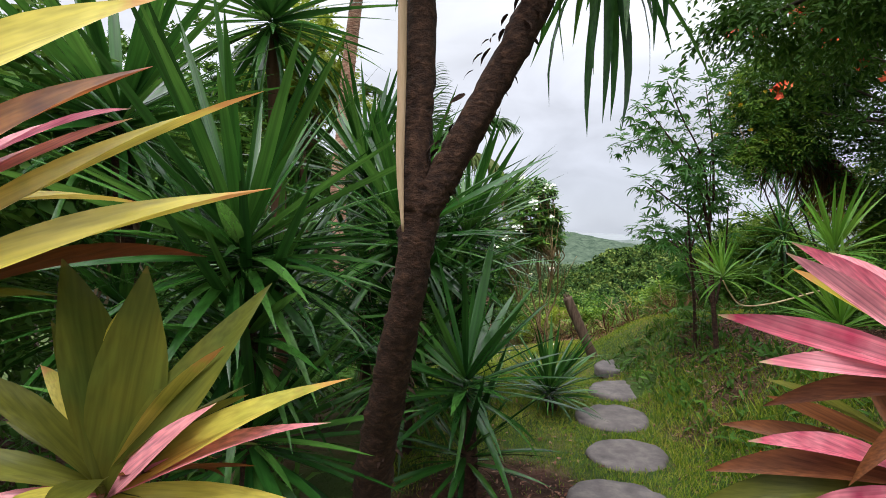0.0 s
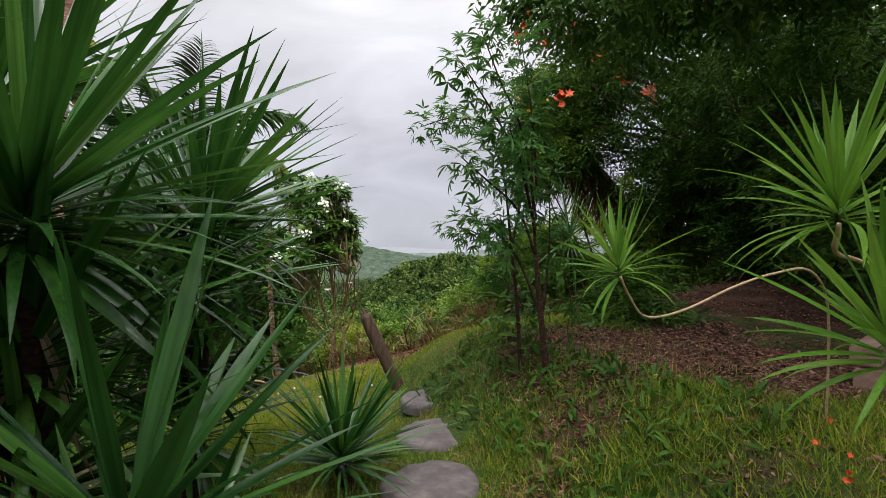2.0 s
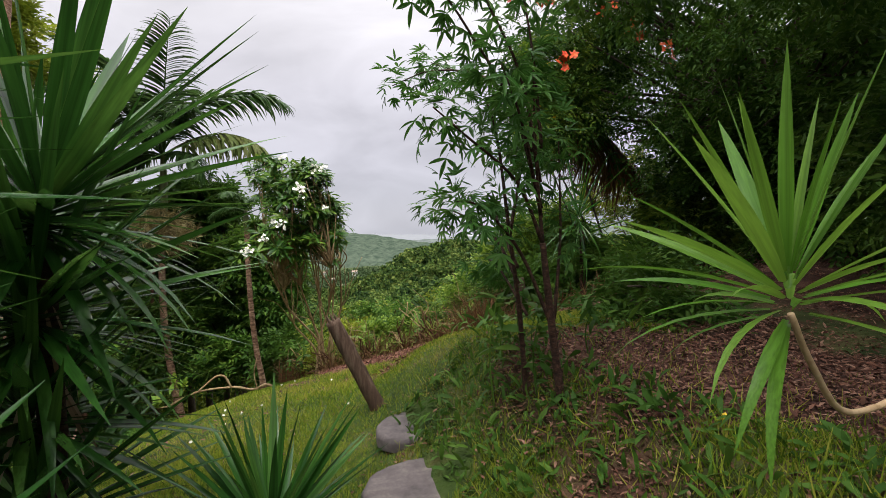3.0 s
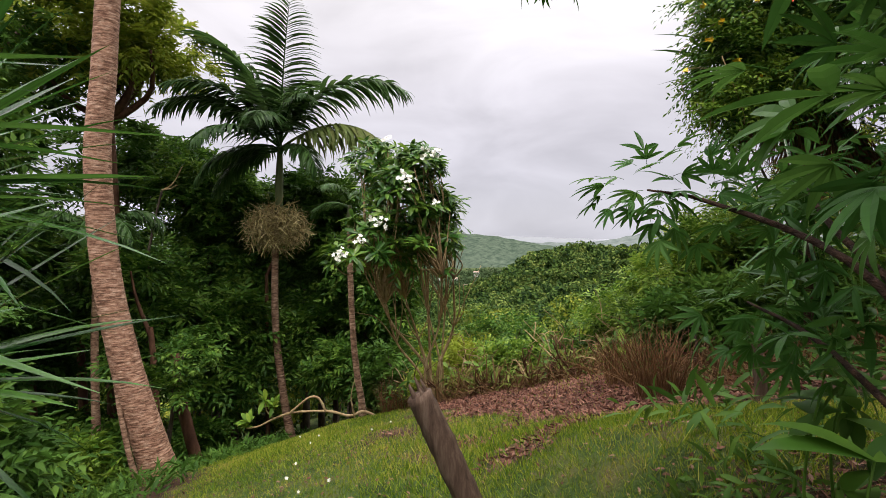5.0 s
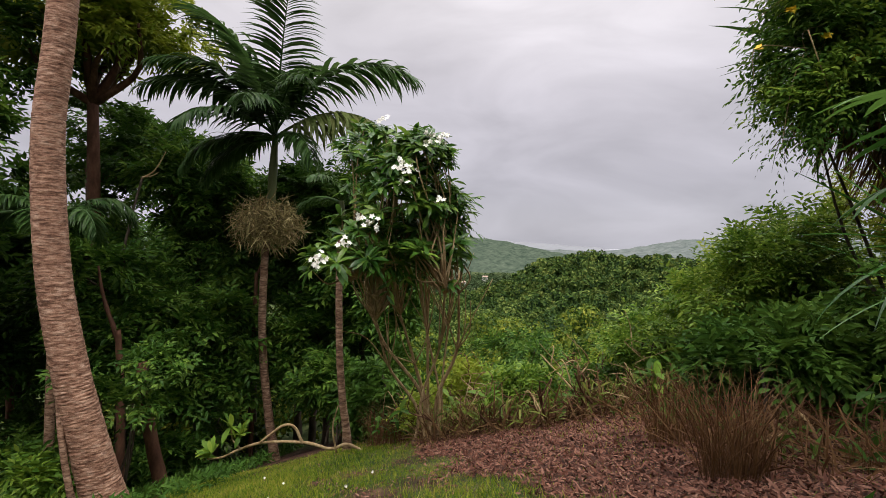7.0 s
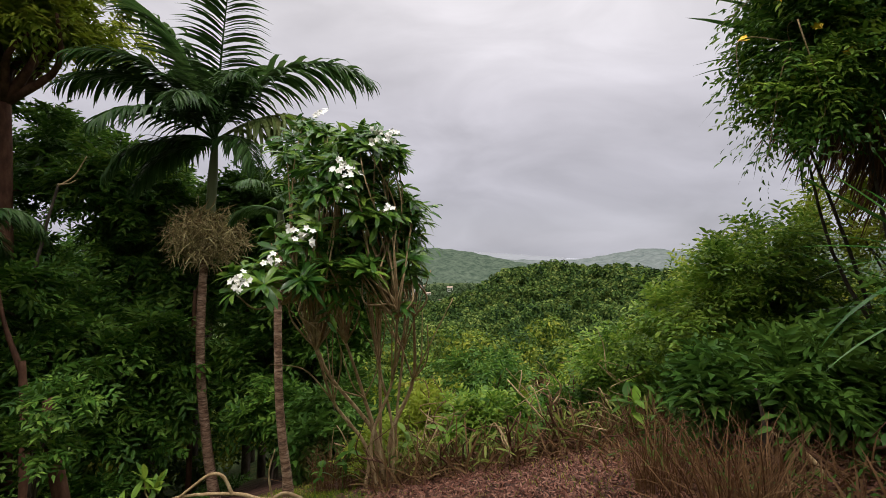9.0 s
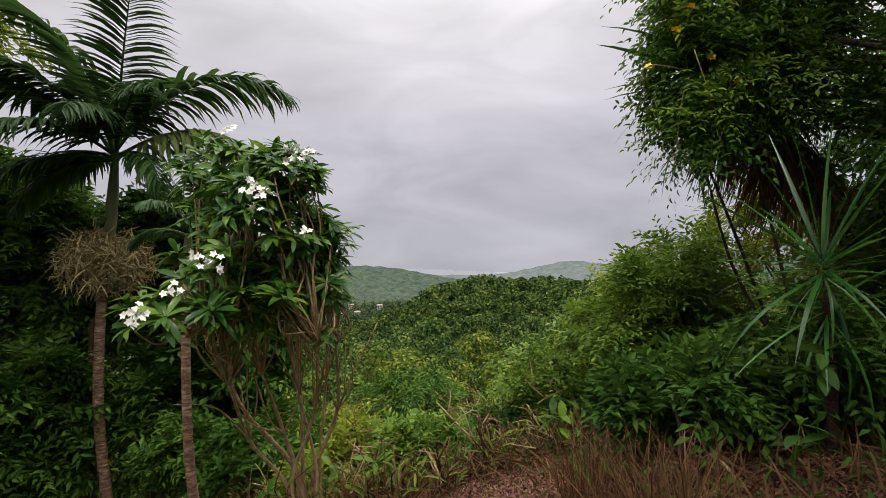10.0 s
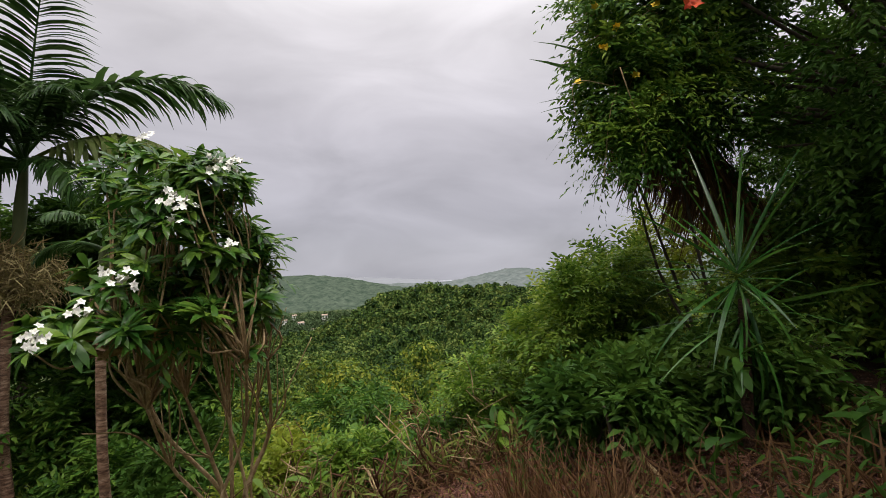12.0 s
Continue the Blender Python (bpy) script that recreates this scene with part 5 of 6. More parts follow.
for at, rr, h, mat, twigs in (((-4.6, 15.4), 1.2, 1.0, M_MID, 1000), ((-3.7, 14.6), 0.7, 0.6, M_DARK, 600), ((-5.6, 13.8), 1.1, 0.9, M_DARK, 800), ((-3.0, 16.6), 0.8, 0.7, M_MID, 700), 
                              ((-3.4, 13.2), 0.6, 0.4, M_LIGHT, 350), ((1.8, 14.8), 0.7, 0.7, M_DARK, 600), ((2.2, 16.5), 0.9, 0.9, M_DARK, 700), ((-5.2, 17.0), 1.2, 1.2, M_DARK, 900),
                              ((0.9, 16.6), 0.8, 1.3, M_MID, 700), ((-4.4, 12.6), 0.7, 0.5, M_DARK, 400), ((-6.4, 17.6), 0.9, 0.6, M_DARK, 500), ((-7.2, 19.0), 1.0, 0.6, M_DARK, 500), ((-5.6, 19.6), 1.0, 0.7, M_DARK, 500), ((-8.6, 18.2), 1.1, 0.7, M_DARK, 500), ((-6.4, 15.8), 0.9, 0.6, M_DARK, 500), ((-10.5, 21), 1.6, 1.0, M_DARK, 600), ((-8.4, 22), 1.5, 1.0, M_DARK, 600)):
    z = ground_z(*at)
    bush("bush", "shady green undergrowth at the foot of the wood", at, lobes((at[0], at[1], z + h), rr, 4), int(twigs * 0.75), 7, 0.19, mat, 4, group="undergrowth of the wood", spread=0.3, shell=0.4)
# unseen trees, added beside the path out of view to shade the bank
for at, top, cs in (((4.3, 0.1), 3.4, ((4.2, 0.1, 5.3), 1.7)), ((6.9, 0.6), 3.0, ((6.9, 0.8, 5.0), 2.2))):
    tree("tree", "unseen tree added to shade the garden bank", at, top, 0.2, lobes(*cs), 1300, 8, 0.22, M_DARK, M_BARK, group="trees shading the bank", spread=0.4, shell=0.4)
# Crown partly in view; lobes over the bank added for shade, trunk unseen.
tree("tree", "tall dark feathery tree spreading over the garden bank", (7.8, 3.2), 5.3, 0.16, lobes((4.4, 5.7, 4.4), 1.15, 5) + lobes((4.7, 3.9, 4.5), 1.4, 5) + lobes((3.7, 2.4, 4.7), 1.2, 5) + lobes((6.2, 5.0, 4.6), 1.7, 5) + lobes((6.0, 2.6, 4.4), 1.5, 5), 4200, 8, 0.13, M_DARK, M_BARK, group="trees shading the bank", lean=(-0.6, 0.0), spread=0.4, shell=0.35, hang=0.15)
# trees close behind the yuccas
for at, rr, h, mat in (((-3.6, 4.6), 1.4, 1.8, M_DARK), ((-3.2, 7.2), 1.3, 1.6, M_DARK), ((-4.2, 9.6), 1.6, 2.4, M_DARK), ((-2.0, 8.6), 0.8, 1.0, M_DARK), ((-5.2, 6.4), 2.0, 4.0, M_MID), ((-2.9, 2.6), 1.2, 1.6, M_DARK)):
    z = ground_z(*at)
    bush("bush", "dense dark shrub behind the yuccas", at, lobes((at[0], at[1], z + h), rr, 5), 850, 8, 0.145, mat, 5, group="shrubs behind the yuccas", spread=0.3, shell=0.4)

# ---- big tree with trailing vines, and the thicket under it ----
tree("flame_tree", "large dark feathery tree with scattered red flowers", (10.8, 8.4), 3.2, 0.10,
     lobes((7.9, 10.7, 4.6), 1.3, 6, 0.9) + lobes((8.9, 9.6, 5.4), 1.9, 6) + lobes((9.0, 7.6, 4.8), 2.0, 6) + lobes((8.8, 5.6, 4.4), 1.8, 5) + lobes((10.5, 9.5, 3.6), 1.8, 4) + lobes((8.3, 8.6, 6.2), 1.6, 4) + lobes((9.8, 8.0, 2.9), 1.6, 4) + lobes((9.6, 5.2, 2.8), 1.5, 4) + lobes((8.7, 8.2, 3.4), 1.3, 4) + lobes((8.2, 9.6, 3.2), 0.8, 4) + lobes((8.4, 6.6, 3.0), 1.0, 4) + lobes((6.7, 10.4, 5.9), 0.8, 4) + lobes((9.6, 11.9, 5.2), 0.9, 4), 8300, 8, 0.124, M_DARK, M_BARK, lean=(-0.6, 0.0), spread=0.4, shell=0.45, hang=0.2)
vine = bush("flowering_vine", "leafy vine with yellow trumpet flowers hanging from a tree", (8.9, 11.1), [((6.45, 10.6, 3.6), (0.35, 0.4, 0.65)), ((6.6, 10.6, 2.95), (0.4, 0.4, 0.3)), ((6.85, 10.6, 4.5), (0.85, 0.6, 0.6)), ((7.3, 10.5, 3.7), (0.75, 0.45, 0.75)), ((7.9, 10.5, 4.6), (0.8, 0.5, 0.6))],
            2300, 10, 0.1, M_MID, 3, spread=0.32, shell=0.35, hang=0.16, category="vine")
# Lighter leaf colour over the left and front of the vine.
part("outer_leaves", crown([((6.4, 10.45, 3.7), (0.35, 0.35, 0.6)), ((6.9, 10.3, 4.5), (0.8, 0.4, 0.5)), ((7.2, 10.2, 3.6), (0.7, 0.3, 0.6)), ((6.55, 10.4, 3.0), (0.35, 0.3, 0.25))], 620, 10, 0.1, None, 0.6, 0.34, 0.12), M_LIGHT, vine, "lighter green outer leaves")
for k in range(22):
    a = np.array([RNG.uniform(6.0, 8.0), RNG.uniform(10.1, 10.7), RNG.uniform(3.2, 4.8)])
    b = a + np.array([RNG.normal(-0.1, 0.35), RNG.normal(0, 0.2), RNG.uniform(-1.1, -0.3)])
    part("tendril", tube([a, (a + b) / 2 + RNG.normal(0, 0.15, 3), b], 0.007, 0.003, 5, 12), M_PALEBARK, vine)
for c in ((5.95, 10.25, 3.84), (6.25, 10.1, 3.55), (6.1, 10.2, 4.1), (6.5, 10.05, 3.3), (5.7, 10.4, 3.5), (6.4, 10.0, 4.3), (5.9, 10.3, 4.35)):
    part("flower", blossom(c, 3, 0.05, size=0.045), M_YEL, vine, "yellow trumpet flowers")
flame = bpy.data.objects["flame_tree"]
for c in ((6.0, 10.0, 5.9), (5.9, 10.2, 5.6), (6.2, 9.8, 5.4), (6.9, 9.0, 5.0), (6.6, 9.3, 5.5), (7.2, 8.7, 4.5), (7.6, 8.0, 5.2), (6.4, 9.5, 4.2), (7.4, 8.2, 4.0)):
    part("blossom", blossom(c, 12, 0.2, size=0.085), M_RED, flame, "orange-red flowers")

for x, y, z, r in ((13.6, 11.2, 4.4, 2.4), (12.2, 9.8, 2.4, 2.0), (12.6, 6.6, 2.6, 2.2), (14.5, 8.6, 4.4, 2.4)):
    tree("tree", "dense dark tree closing the garden behind the vine", (x + 0.4, y), z - 1.0, 0.18, lobes((x, y, z), r, 6), 1500, 8, 0.2, M_MID, M_BARK, group="dark trees behind the vine", spread=0.45, shell=0.35)

# old pandanus with a skirt of dead leaves
pz = ground_z(10.7, 11.3)
pand = thing("pandanus", (10.7, 11.3, pz), "leaning pandanus with a hanging skirt of dead leaves", "pandanus")
part("trunk", tube([(10.7, 11.3, pz - 0.1), (9.95, 11.1, 1.35), (8.95, 10.95, 2.6), (7.75, 10.9, 3.7)], 0.2, 0.12, 12, 26, 0.05), M_REDBARK, pand)
head = np.array([7.3, 10.85, 3.6])
n = 900
a, f = RNG.random(n) * 6.28, RNG.random(n) ** 1.4
P = head * (1 - f)[:, None] + np.array([9.1, 10.95, 2.5]) * f[:, None] + np.stack([np.cos(a), np.sin(a), 0 * a], 1) * 0.25
D = np.stack([np.cos(a) * 0.42 - 0.08, np.sin(a) * 0.35, -np.ones(n)], 1) + RNG.normal(0, 0.14, (n, 3))
part("dead_leaves", scatter(strap(1, 0.026, 0.2, 4), P, D, 0.5 + 0.75 * RNG.random(n), 0.4), M_BROWNGRASS, pand, "hanging brown dead leaves")
n = 210
part("leaves", scatter(strap(1, 0.045, 0.55, 6), np.tile(head + np.array([0, 0, 0.1]), (n, 1)) + RNG.normal(0, 0.12, (n, 3)), unit(n, 0.05), 1.05 + 0.5 * RNG.random(n), 0.3), M_PALM, pand)
n = 260
P = np.stack([RNG.uniform(7.0, 9.0, n), RNG.uniform(10.3, 11.2, n), RNG.uniform(2.7, 3.4, n)], 1)
part("aerial_root_fringe", scatter(strap(1, 0.012, 0.15, 4), P, unit(n, -3), 0.3 + 0.5 * RNG.random(n), 0.4), M_BARK, pand, "thin hanging aerial rootlets")

for at, blobs, mat, twigs, size, lab in (
    ((7.4, 12.3), [((7.5, 12.2, 0.75), (0.75, 0.65, 0.75)), ((7.9, 12.2, 1.55), (0.35, 0.4, 0.4)), ((6.6, 12.2, 0.5), (0.55, 0.5, 0.55)), ((7.2, 12.1, 1.2), (0.4, 0.4, 0.35)), ((8.5, 12.3, 0.9), (0.55, 0.5, 0.6)), ((7.0, 12.0, 0.1), (0.7, 0.5, 0.45))], M_LIGHT, 2700, 0.115, "bright green bushy shrub at the edge of the slope"),
    ((8.6, 13.6), lobes((8.9, 13.5, 0.6), 1.1), M_LIME, 1000, 0.16, "yellow-green shrub beyond the bank"),
    ((6.4, 13.4), lobes((6.3, 13.2, -0.5), 0.8), M_LIGHT, 1100, 0.115, "leafy green shrub on the slope"),
    ((10.6, 10.4), lobes((10.4, 10.2, 1.2), 1.6), M_LIGHT, 1100, 0.16, "leafy green shrub under the tree"),
    ((8.9, 7.0), lobes((9.0, 6.8, 1.3), 1.7), M_DARK, 1300, 0.14, "dark shrub in the shade of a tree"),
    ((7.6, 4.4), lobes((7.8, 4.2, 1.8), 1.8), M_DARK, 1300, 0.14, "dark shrub in the shade of a tree"),
    ((10.0, 9.9), lobes((10.0, 9.8, 1.9), 1.5), M_MID, 1200, 0.14, "leafy green shrub under the tree"),
    ((11.8, 8.6), lobes((11.8, 8.6, 2.0), 2.0), M_DARK, 1200, 0.15, "dark shrub in the shade of a tree"),
    ((9.2, 8.2), lobes((9.3, 8.2, 2.0), 1.3), M_DARK, 1000, 0.14, "dark shrub in the shade of a tree"),
    ((12.2, 5.6), lobes((12.2, 5.6, 3.2), 2.4), M_DARK, 1500, 0.2, "dark shrub in the shade of a tree"),
    ((11.0, 12.4), lobes((11.0, 12.4, 1.8), 1.5), M_LIME, 900, 0.15, "leafy shrub behind the pandanus"),
    ((4.6, 5.9), lobes((4.6, 5.9, 0.6), 0.5), M_DARK, 420, 0.11, "low leafy weeds at the foot of a slender tree"),
    # Dark leaf colour on the next three stands in for the canopy's shade.
    ((6.9, 9.8), lobes((7.0, 9.7, 0.5), 0.8), M_DARK, 600, 0.15, "low leafy shrub under the tree"),
    ((5.6, 10.2), lobes((5.7, 10.2, 0.2), 0.5), M_DARK, 420, 0.16, "low leafy shrub under the tree"),
    ((5.9, 7.6), lobes((6.1, 7.6, 0.5), 0.6), M_DARK, 350, 0.15, "low leafy shrub under the tree"),
    ((4.9, 15.6), lobes((4.9, 15.6, -1.2), 0.9), M_MID, 800, 0.13, "rounded green shrub on the slope"),
    ((6.4, 16.4), lobes((6.5, 16.4, -2.1), 0.9), M_LIGHT, 700, 0.14, "rounded green shrub on the slope"),
    ((3.4, 16.6), lobes((3.4, 16.6, -2.2), 0.9), M_LIME, 800, 0.14, "yellow-green shrub on the slope"),
    ((8.0, 17.6), lobes((8.0, 17.6, -2.0), 1.1), M_LIME, 800, 0.16, "yellow-green shrub on the slope"),
    ((5.3, 19.6), lobes((5.3, 19.6, -3.3), 1.2), M_LIGHT, 800, 0.16, "light green sapling on the slope"),
    ((3.2, 20.4), lobes((3.2, 20.4, -3.3), 1.1), M_MID, 900, 0.16, "green shrub on the slope"),
    ((10.5, 15.6), lobes((10.6, 15.6, -0.4), 1.3), M_MID, 900, 0.16, "green shrub on the slope"),
):
    bush("bush", lab, at, blobs, twigs, 8, size, mat, 5, group="shrubs at the edge of the slope", spread=0.3, shell=0.4)
for k in range(34):
    x, y = 2.6 + 6.2 * ((k * 0.618) % 1), 12.9 + 5.2 * (k / 34)
    r = RNG.uniform(0.28, 0.6)
    mat = (M_LIME, M_BRUSH, M_LIGHT, M_STRAW, M_MID, M_LIME, M_DARK)[k % 7]
    bush("bush", "low tangled bush among the brushwood", (x, y), lobes((x, y, ground_z(x, y) + r * 0.8), r, 4), int(420 * r / 0.45), 8, RNG.uniform(0.08, 0.15), mat, 4, group="low bushes in the brush", spread=0.26, shell=0.3)

# large yucca under the vine
yz = ground_z(6.35, 9.2)
yk = thing("yucca", (6.35, 9.2, yz), "large dark yucca with long drooping blades", "yucca", "yuccas beside the path")
part("trunk", tube([(6.35, 9.2, yz - 0.1), (6.36, 9.2, 0.7), (6.38, 9.2, 1.25)], 0.05, 0.045, 10, 16, 0.05), M_TRUNK_D, yk)
SLIM = strap_meshes("slim_yucca_leaf", 0.85, 0.03, (0.1, 0.35, 0.8, 1.3), M_YUCCA)
rosette(yk, yk, (6.33, 9.2, 1.35), 44, 1.25, SLIM, (-0.1, 0, 1), 6, 150)
rosette(yk, yk, (6.34, 9.2, 1.0), 26, 1.15, SLIM, (0, 0, 1), 60, 155)

# broad-leaved seedlings among the brush
def broadleaf(at, h, count, size, mat, lab):
    z = ground_z(*at)
    t = thing("sapling", (*at, z), lab, "sapling", "saplings in the brush")
    top = np.array([at[0] + 0.05, at[1], z + h])
    part("stem", tube([(*at, z - 0.03), (at[0] - 0.02, at[1], z + h / 2), top], 0.006, 0.003, 6, 10), mat, t)
    f = 0.35 + 0.65 * RNG.random(count) ** 0.7
    f[:3] = 1.0
    P = np.array([*at, z]) * (1 - f)[:, None] + top * f[:, None]
    part("leaves", scatter(strap(1, 0.36, 0.7, 5, 0.2, 0.2, 0.5), P, unit(count, 0.15) * np.array([1, 1, 0.6]), size * (0.6 + 0.6 * RNG.random(count)), 0.25), mat, t)


# M_DARK at (5.9, 9.0), (6.0, 8.2), (6.4, 7.6) imitates shade below the canopy.
for q in (((4.1, 13.9), 0.9, 16, 0.34, M_LIGHT), ((3.6, 13.6), 0.7, 12, 0.3, M_MID), ((4.9, 12.9), 0.5, 12, 0.3, M_LIGHT), ((5.9, 9.0), 0.9, 14, 0.3, M_DARK), ((5.5, 8.9), 0.5, 9, 0.22, M_MID), ((6.0, 8.2), 0.5, 14, 0.24, M_DARK),
          ((5.2, 8.1), 0.4, 8, 0.18, M_MID), ((2.0, 12.4), 0.5, 12, 0.2, M_MID), ((1.7, 12.0), 0.4, 9, 0.2, M_MID), ((6.4, 7.6), 0.5, 12, 0.24, M_DARK), ((5.7, 12.4), 0.7, 12, 0.3, M_MID), ((3.2, 12.3), 0.5, 14, 0.3, M_LIGHT), ((4.4, 12.2), 0.4, 12, 0.26, M_MID), ((5.3, 11.6), 0.5, 12, 0.28, M_LIGHT), ((2.7, 12.6), 0.6, 14, 0.26, M_LIGHT), ((6.2, 11.4), 0.6, 12, 0.26, M_MID), ((5.8, 10.4), 0.5, 10, 0.22, M_LIGHT), ((2.45, 5.2), 0.72, 14, 0.2, M_MID), ((2.75, 5.6), 0.6, 14, 0.2, M_MID), ((2.62, 4.95), 0.55, 12, 0.16, M_DARK), ((3.0, 5.75), 0.5, 12, 0.17, M_DARK), ((3.3, 5.3), 0.35, 12, 0.15, M_DARK), ((2.9, 5.4), 0.4, 16, 0.15, M_DARK)):
    broadleaf(*q, "young plant with large green leaves in the brush")

# ---- dry grass clumps ----
def clump(at, count, h, r, mat, name, lab):
    z = ground_z(*at)
    a = RNG.random(count) * 6.28
    rr = r * np.sqrt(RNG.random(count))
    P = np.stack([at[0] + rr * np.cos(a), at[1] + rr * np.sin(a), np.full(count, z - 0.02)], 1)
    D = np.stack([np.cos(a) * rr / r * 0.14, np.sin(a) * rr / r * 0.14, np.ones(count)], 1) + RNG.normal(0, 0.2, (count, 3)) * (0.4 + RNG.random((count, 1)) ** 3 * 2.0)
    L = h * (0.2 + 0.85 * RNG.random(count))
    t = thing(name, (*at, z), lab, "dry grass", "dry grass clumps")
    for k in range(6):
        q = (a * 6 / 6.2832).astype(int) == k
        part("tuft", scatter(strap(1, 0.0075, 1.1, 5, 0.2, 0.8, 0.4), P[q], D[q], L[q], 0.8), mat, t)


for at, c, h, r in (((4.44, 9.8), 340, 0.8, 0.2), ((4.25, 8.75), 420, 0.95, 0.22), ((4.8, 9.3), 90, 0.45, 0.25), ((5.2, 9.4), 160, 0.5, 0.2), ((4.9, 8.3), 140, 0.4, 0.16), ((5.6, 9.7), 160, 0.5, 0.2), ((2.6, 13.2), 500, 0.7, 0.35), ((3.3, 14.3), 500, 0.7, 0.4), ((1.9, 12.9), 400, 0.8, 0.3), ((5.1, 13.6), 500, 0.6, 0.4)):
    clump(at, c, h, r, M_BROWNGRASS, "dry_grass_clump", "clump of tall dry brown grass on the mulch")

# ---- cut stems and brushwood ----
def stump(x, y, h, r):
    z = ground_z(x, y)
    ob = mesh_ob("stump", *tube([(x, y, z - 0.1), (x + 0.02, y, z + h * 0.5), (x + 0.05 * RNG.normal(), y, z + h)], r * 1.1, r, 10, 12, 0.06), M_POST, None, True, (x, y, z))
    ob.location = (x, y, z)
    tagged(ob, "cut brown stump among the brushwood", "stump", "stumps in the brushwood")


for s in ((4.35, 13.9, 0.55, 0.07), (4.75, 14.0, 0.5, 0.08), (5.55, 13.4, 0.55, 0.05), (3.95, 14.2, 0.4, 0.06), (5.0, 13.2, 0.35, 0.05)):
    stump(*s)


def dead_branch(x, y, ln, heading, up):
    z = ground_z(x, y)
    h = radians(heading)
    d = np.array([math.cos(h) * math.cos(up), math.sin(h) * math.cos(up), math.sin(up)])
    p = np.array([x, y, z])
    g = [tube([p, p + d * ln * 0.5 + RNG.normal(0, 0.04, 3), p + d * ln], 0.02, 0.008, 6, 12, 0.05)]
    for f in (0.4, 0.6, 0.8):
        q = p + d * ln * f
        g.append(tube([q, q + (d + unit(1, 0.5)[0]) * ln * 0.2, q + (d * 0.7 + unit(1, 0.6)[0]) * ln * 0.36], 0.011, 0.004, 5, 8, 0.05))
    ob = mesh_ob("dead_branch", *join(g), M_PALEBARK if int(x * 97) % 3 == 0 else M_REDBARK, None, True, (x, y, z))
    ob.location = (x, y, z)
    tagged(ob, "bare dead branch lying in the brush", "branch", "dead branches in the brush")


for k in range(105):
    dead_branch(RNG.uniform(2.5, 6.8), RNG.uniform(11.8, 14.6), RNG.uniform(0.5, 1.3), RNG.uniform(0, 360), RNG.uniform(0.15, 0.9))
for k in range(7):
    dead_branch(RNG.uniform(4.6, 6.2), RNG.uniform(8.2, 10.2), RNG.uniform(0.25, 0.5), RNG.uniform(0, 360), RNG.uniform(0.05, 0.5))

# ---- slim bare trees and a young palm at the edge of the wood ----
def bare_tree(at, trunk, forks, r, mat, lab, tips=None):
    z = ground_z(*at)
    t = thing("bare_tree", (*at, z), lab, "tree")
    part("trunk", tube([(*at, z - 0.1), *trunk], r, r * 0.6, 8, 24, 0.05), mat, t)
    for f in forks:
        part("limb", tube(f, r * 0.55, r * 0.2, 6, 14, 0.05), tips or mat, t)


bare_tree((-3.9, 17.0), [(-3.8, 17.1, 0.4), (-3.65, 17.1, 1.6), (-3.35, 17.0, 2.65)], [[(-3.38, 17.0, 2.6), (-3.1, 17.0, 2.8), (-2.88, 17.0, 3.2)], [(-3.36, 17.0, 2.64), (-3.15, 16.95, 2.66), (-3.0, 16.95, 2.75)]], 0.04, M_BARK, "slim bare tree with a broken pale top", M_PALEBARK)
bare_tree((-2.12, 12.6), [(-2.26, 12.6, -2.08), (-2.44, 12.7, -1.3), (-2.66, 13.0, -0.5), (-2.85, 13.4, 0.4), (-2.95, 13.4, 2.6)], [], 0.05, M_PALMBARK2, "thin grey trunk beside the stout palm")
bare_tree((-2.05, 15.0), [(-2.1, 15.0, -3.2), (-2.38, 15.0, -1.8), (-2.5, 15.1, -0.9)], [], 0.15, M_REDBARK, "dark reddish trunk in the shade of the wood")
bare_tree((-1.4, 18.4), [(-1.35, 18.4, -1.5), (-1.3, 18.4, 0.5)], [[(-1.3, 18.4, 0.4), (-1.0, 18.4, 1.2), (-0.9, 18.4, 2.0)]], 0.07, M_REDBARK, "thin reddish trunk in the dark of the wood")
bare_tree((-3.1, 15.6), [(-3.1, 15.6, -1.6), (-3.15, 15.6, -0.4)], [[(-3.15, 15.6, -0.6), (-3.4, 15.6, 0.2), (-3.5, 15.6, 0.8)]], 0.09, M_REDBARK, "dark reddish trunk in the shade of the wood")
palm("palm", "young palm with arching drooping fronds in the wood", [(-4.0, 15.0, 0), (-3.95, 15.0, -1.0), (-3.9, 15.0, 0.2), (-3.85, 15.0, 1.3)], [0.09, 0.07, 0.06, 0.055], M_PALMBARK2, (-3.85, 15.0, 1.55),
     [(k * 40 + 5, 1.5, 52 - 10 * (k % 3), 118, k == 3) for k in range(9)], False, 10)

# ---- ferny undergrowth on the floor of the wood ----
n = 22000
x, y = np.concatenate([RNG.uniform(-11, 0.3, n), RNG.uniform(-5, -0.7, n // 2)]), np.concatenate([RNG.uniform(10.5, 22, n), RNG.uniform(1.5, 10.5, n // 2)])
ok = x < np.where(y > 12, -0.3 - 0.02 * (y - 12), -0.9 + 0.25 * np.sin(3 * y)) - 0.1
x, y = x[ok], y[ok]
n = len(x)
tagged(mesh_ob("undergrowth", *scatter(strap(1, 0.2, 0.9, 2, 0.2, 0.4, 0.5), np.stack([x, y, height(x, y) + 0.22 * RNG.random(n)], 1), unit(n, 0.5), 0.08 + 0.16 * RNG.random(n), 0.5), M_DARK), "dark leafy plants covering the floor of the wood", "undergrowth", kind="stuff")

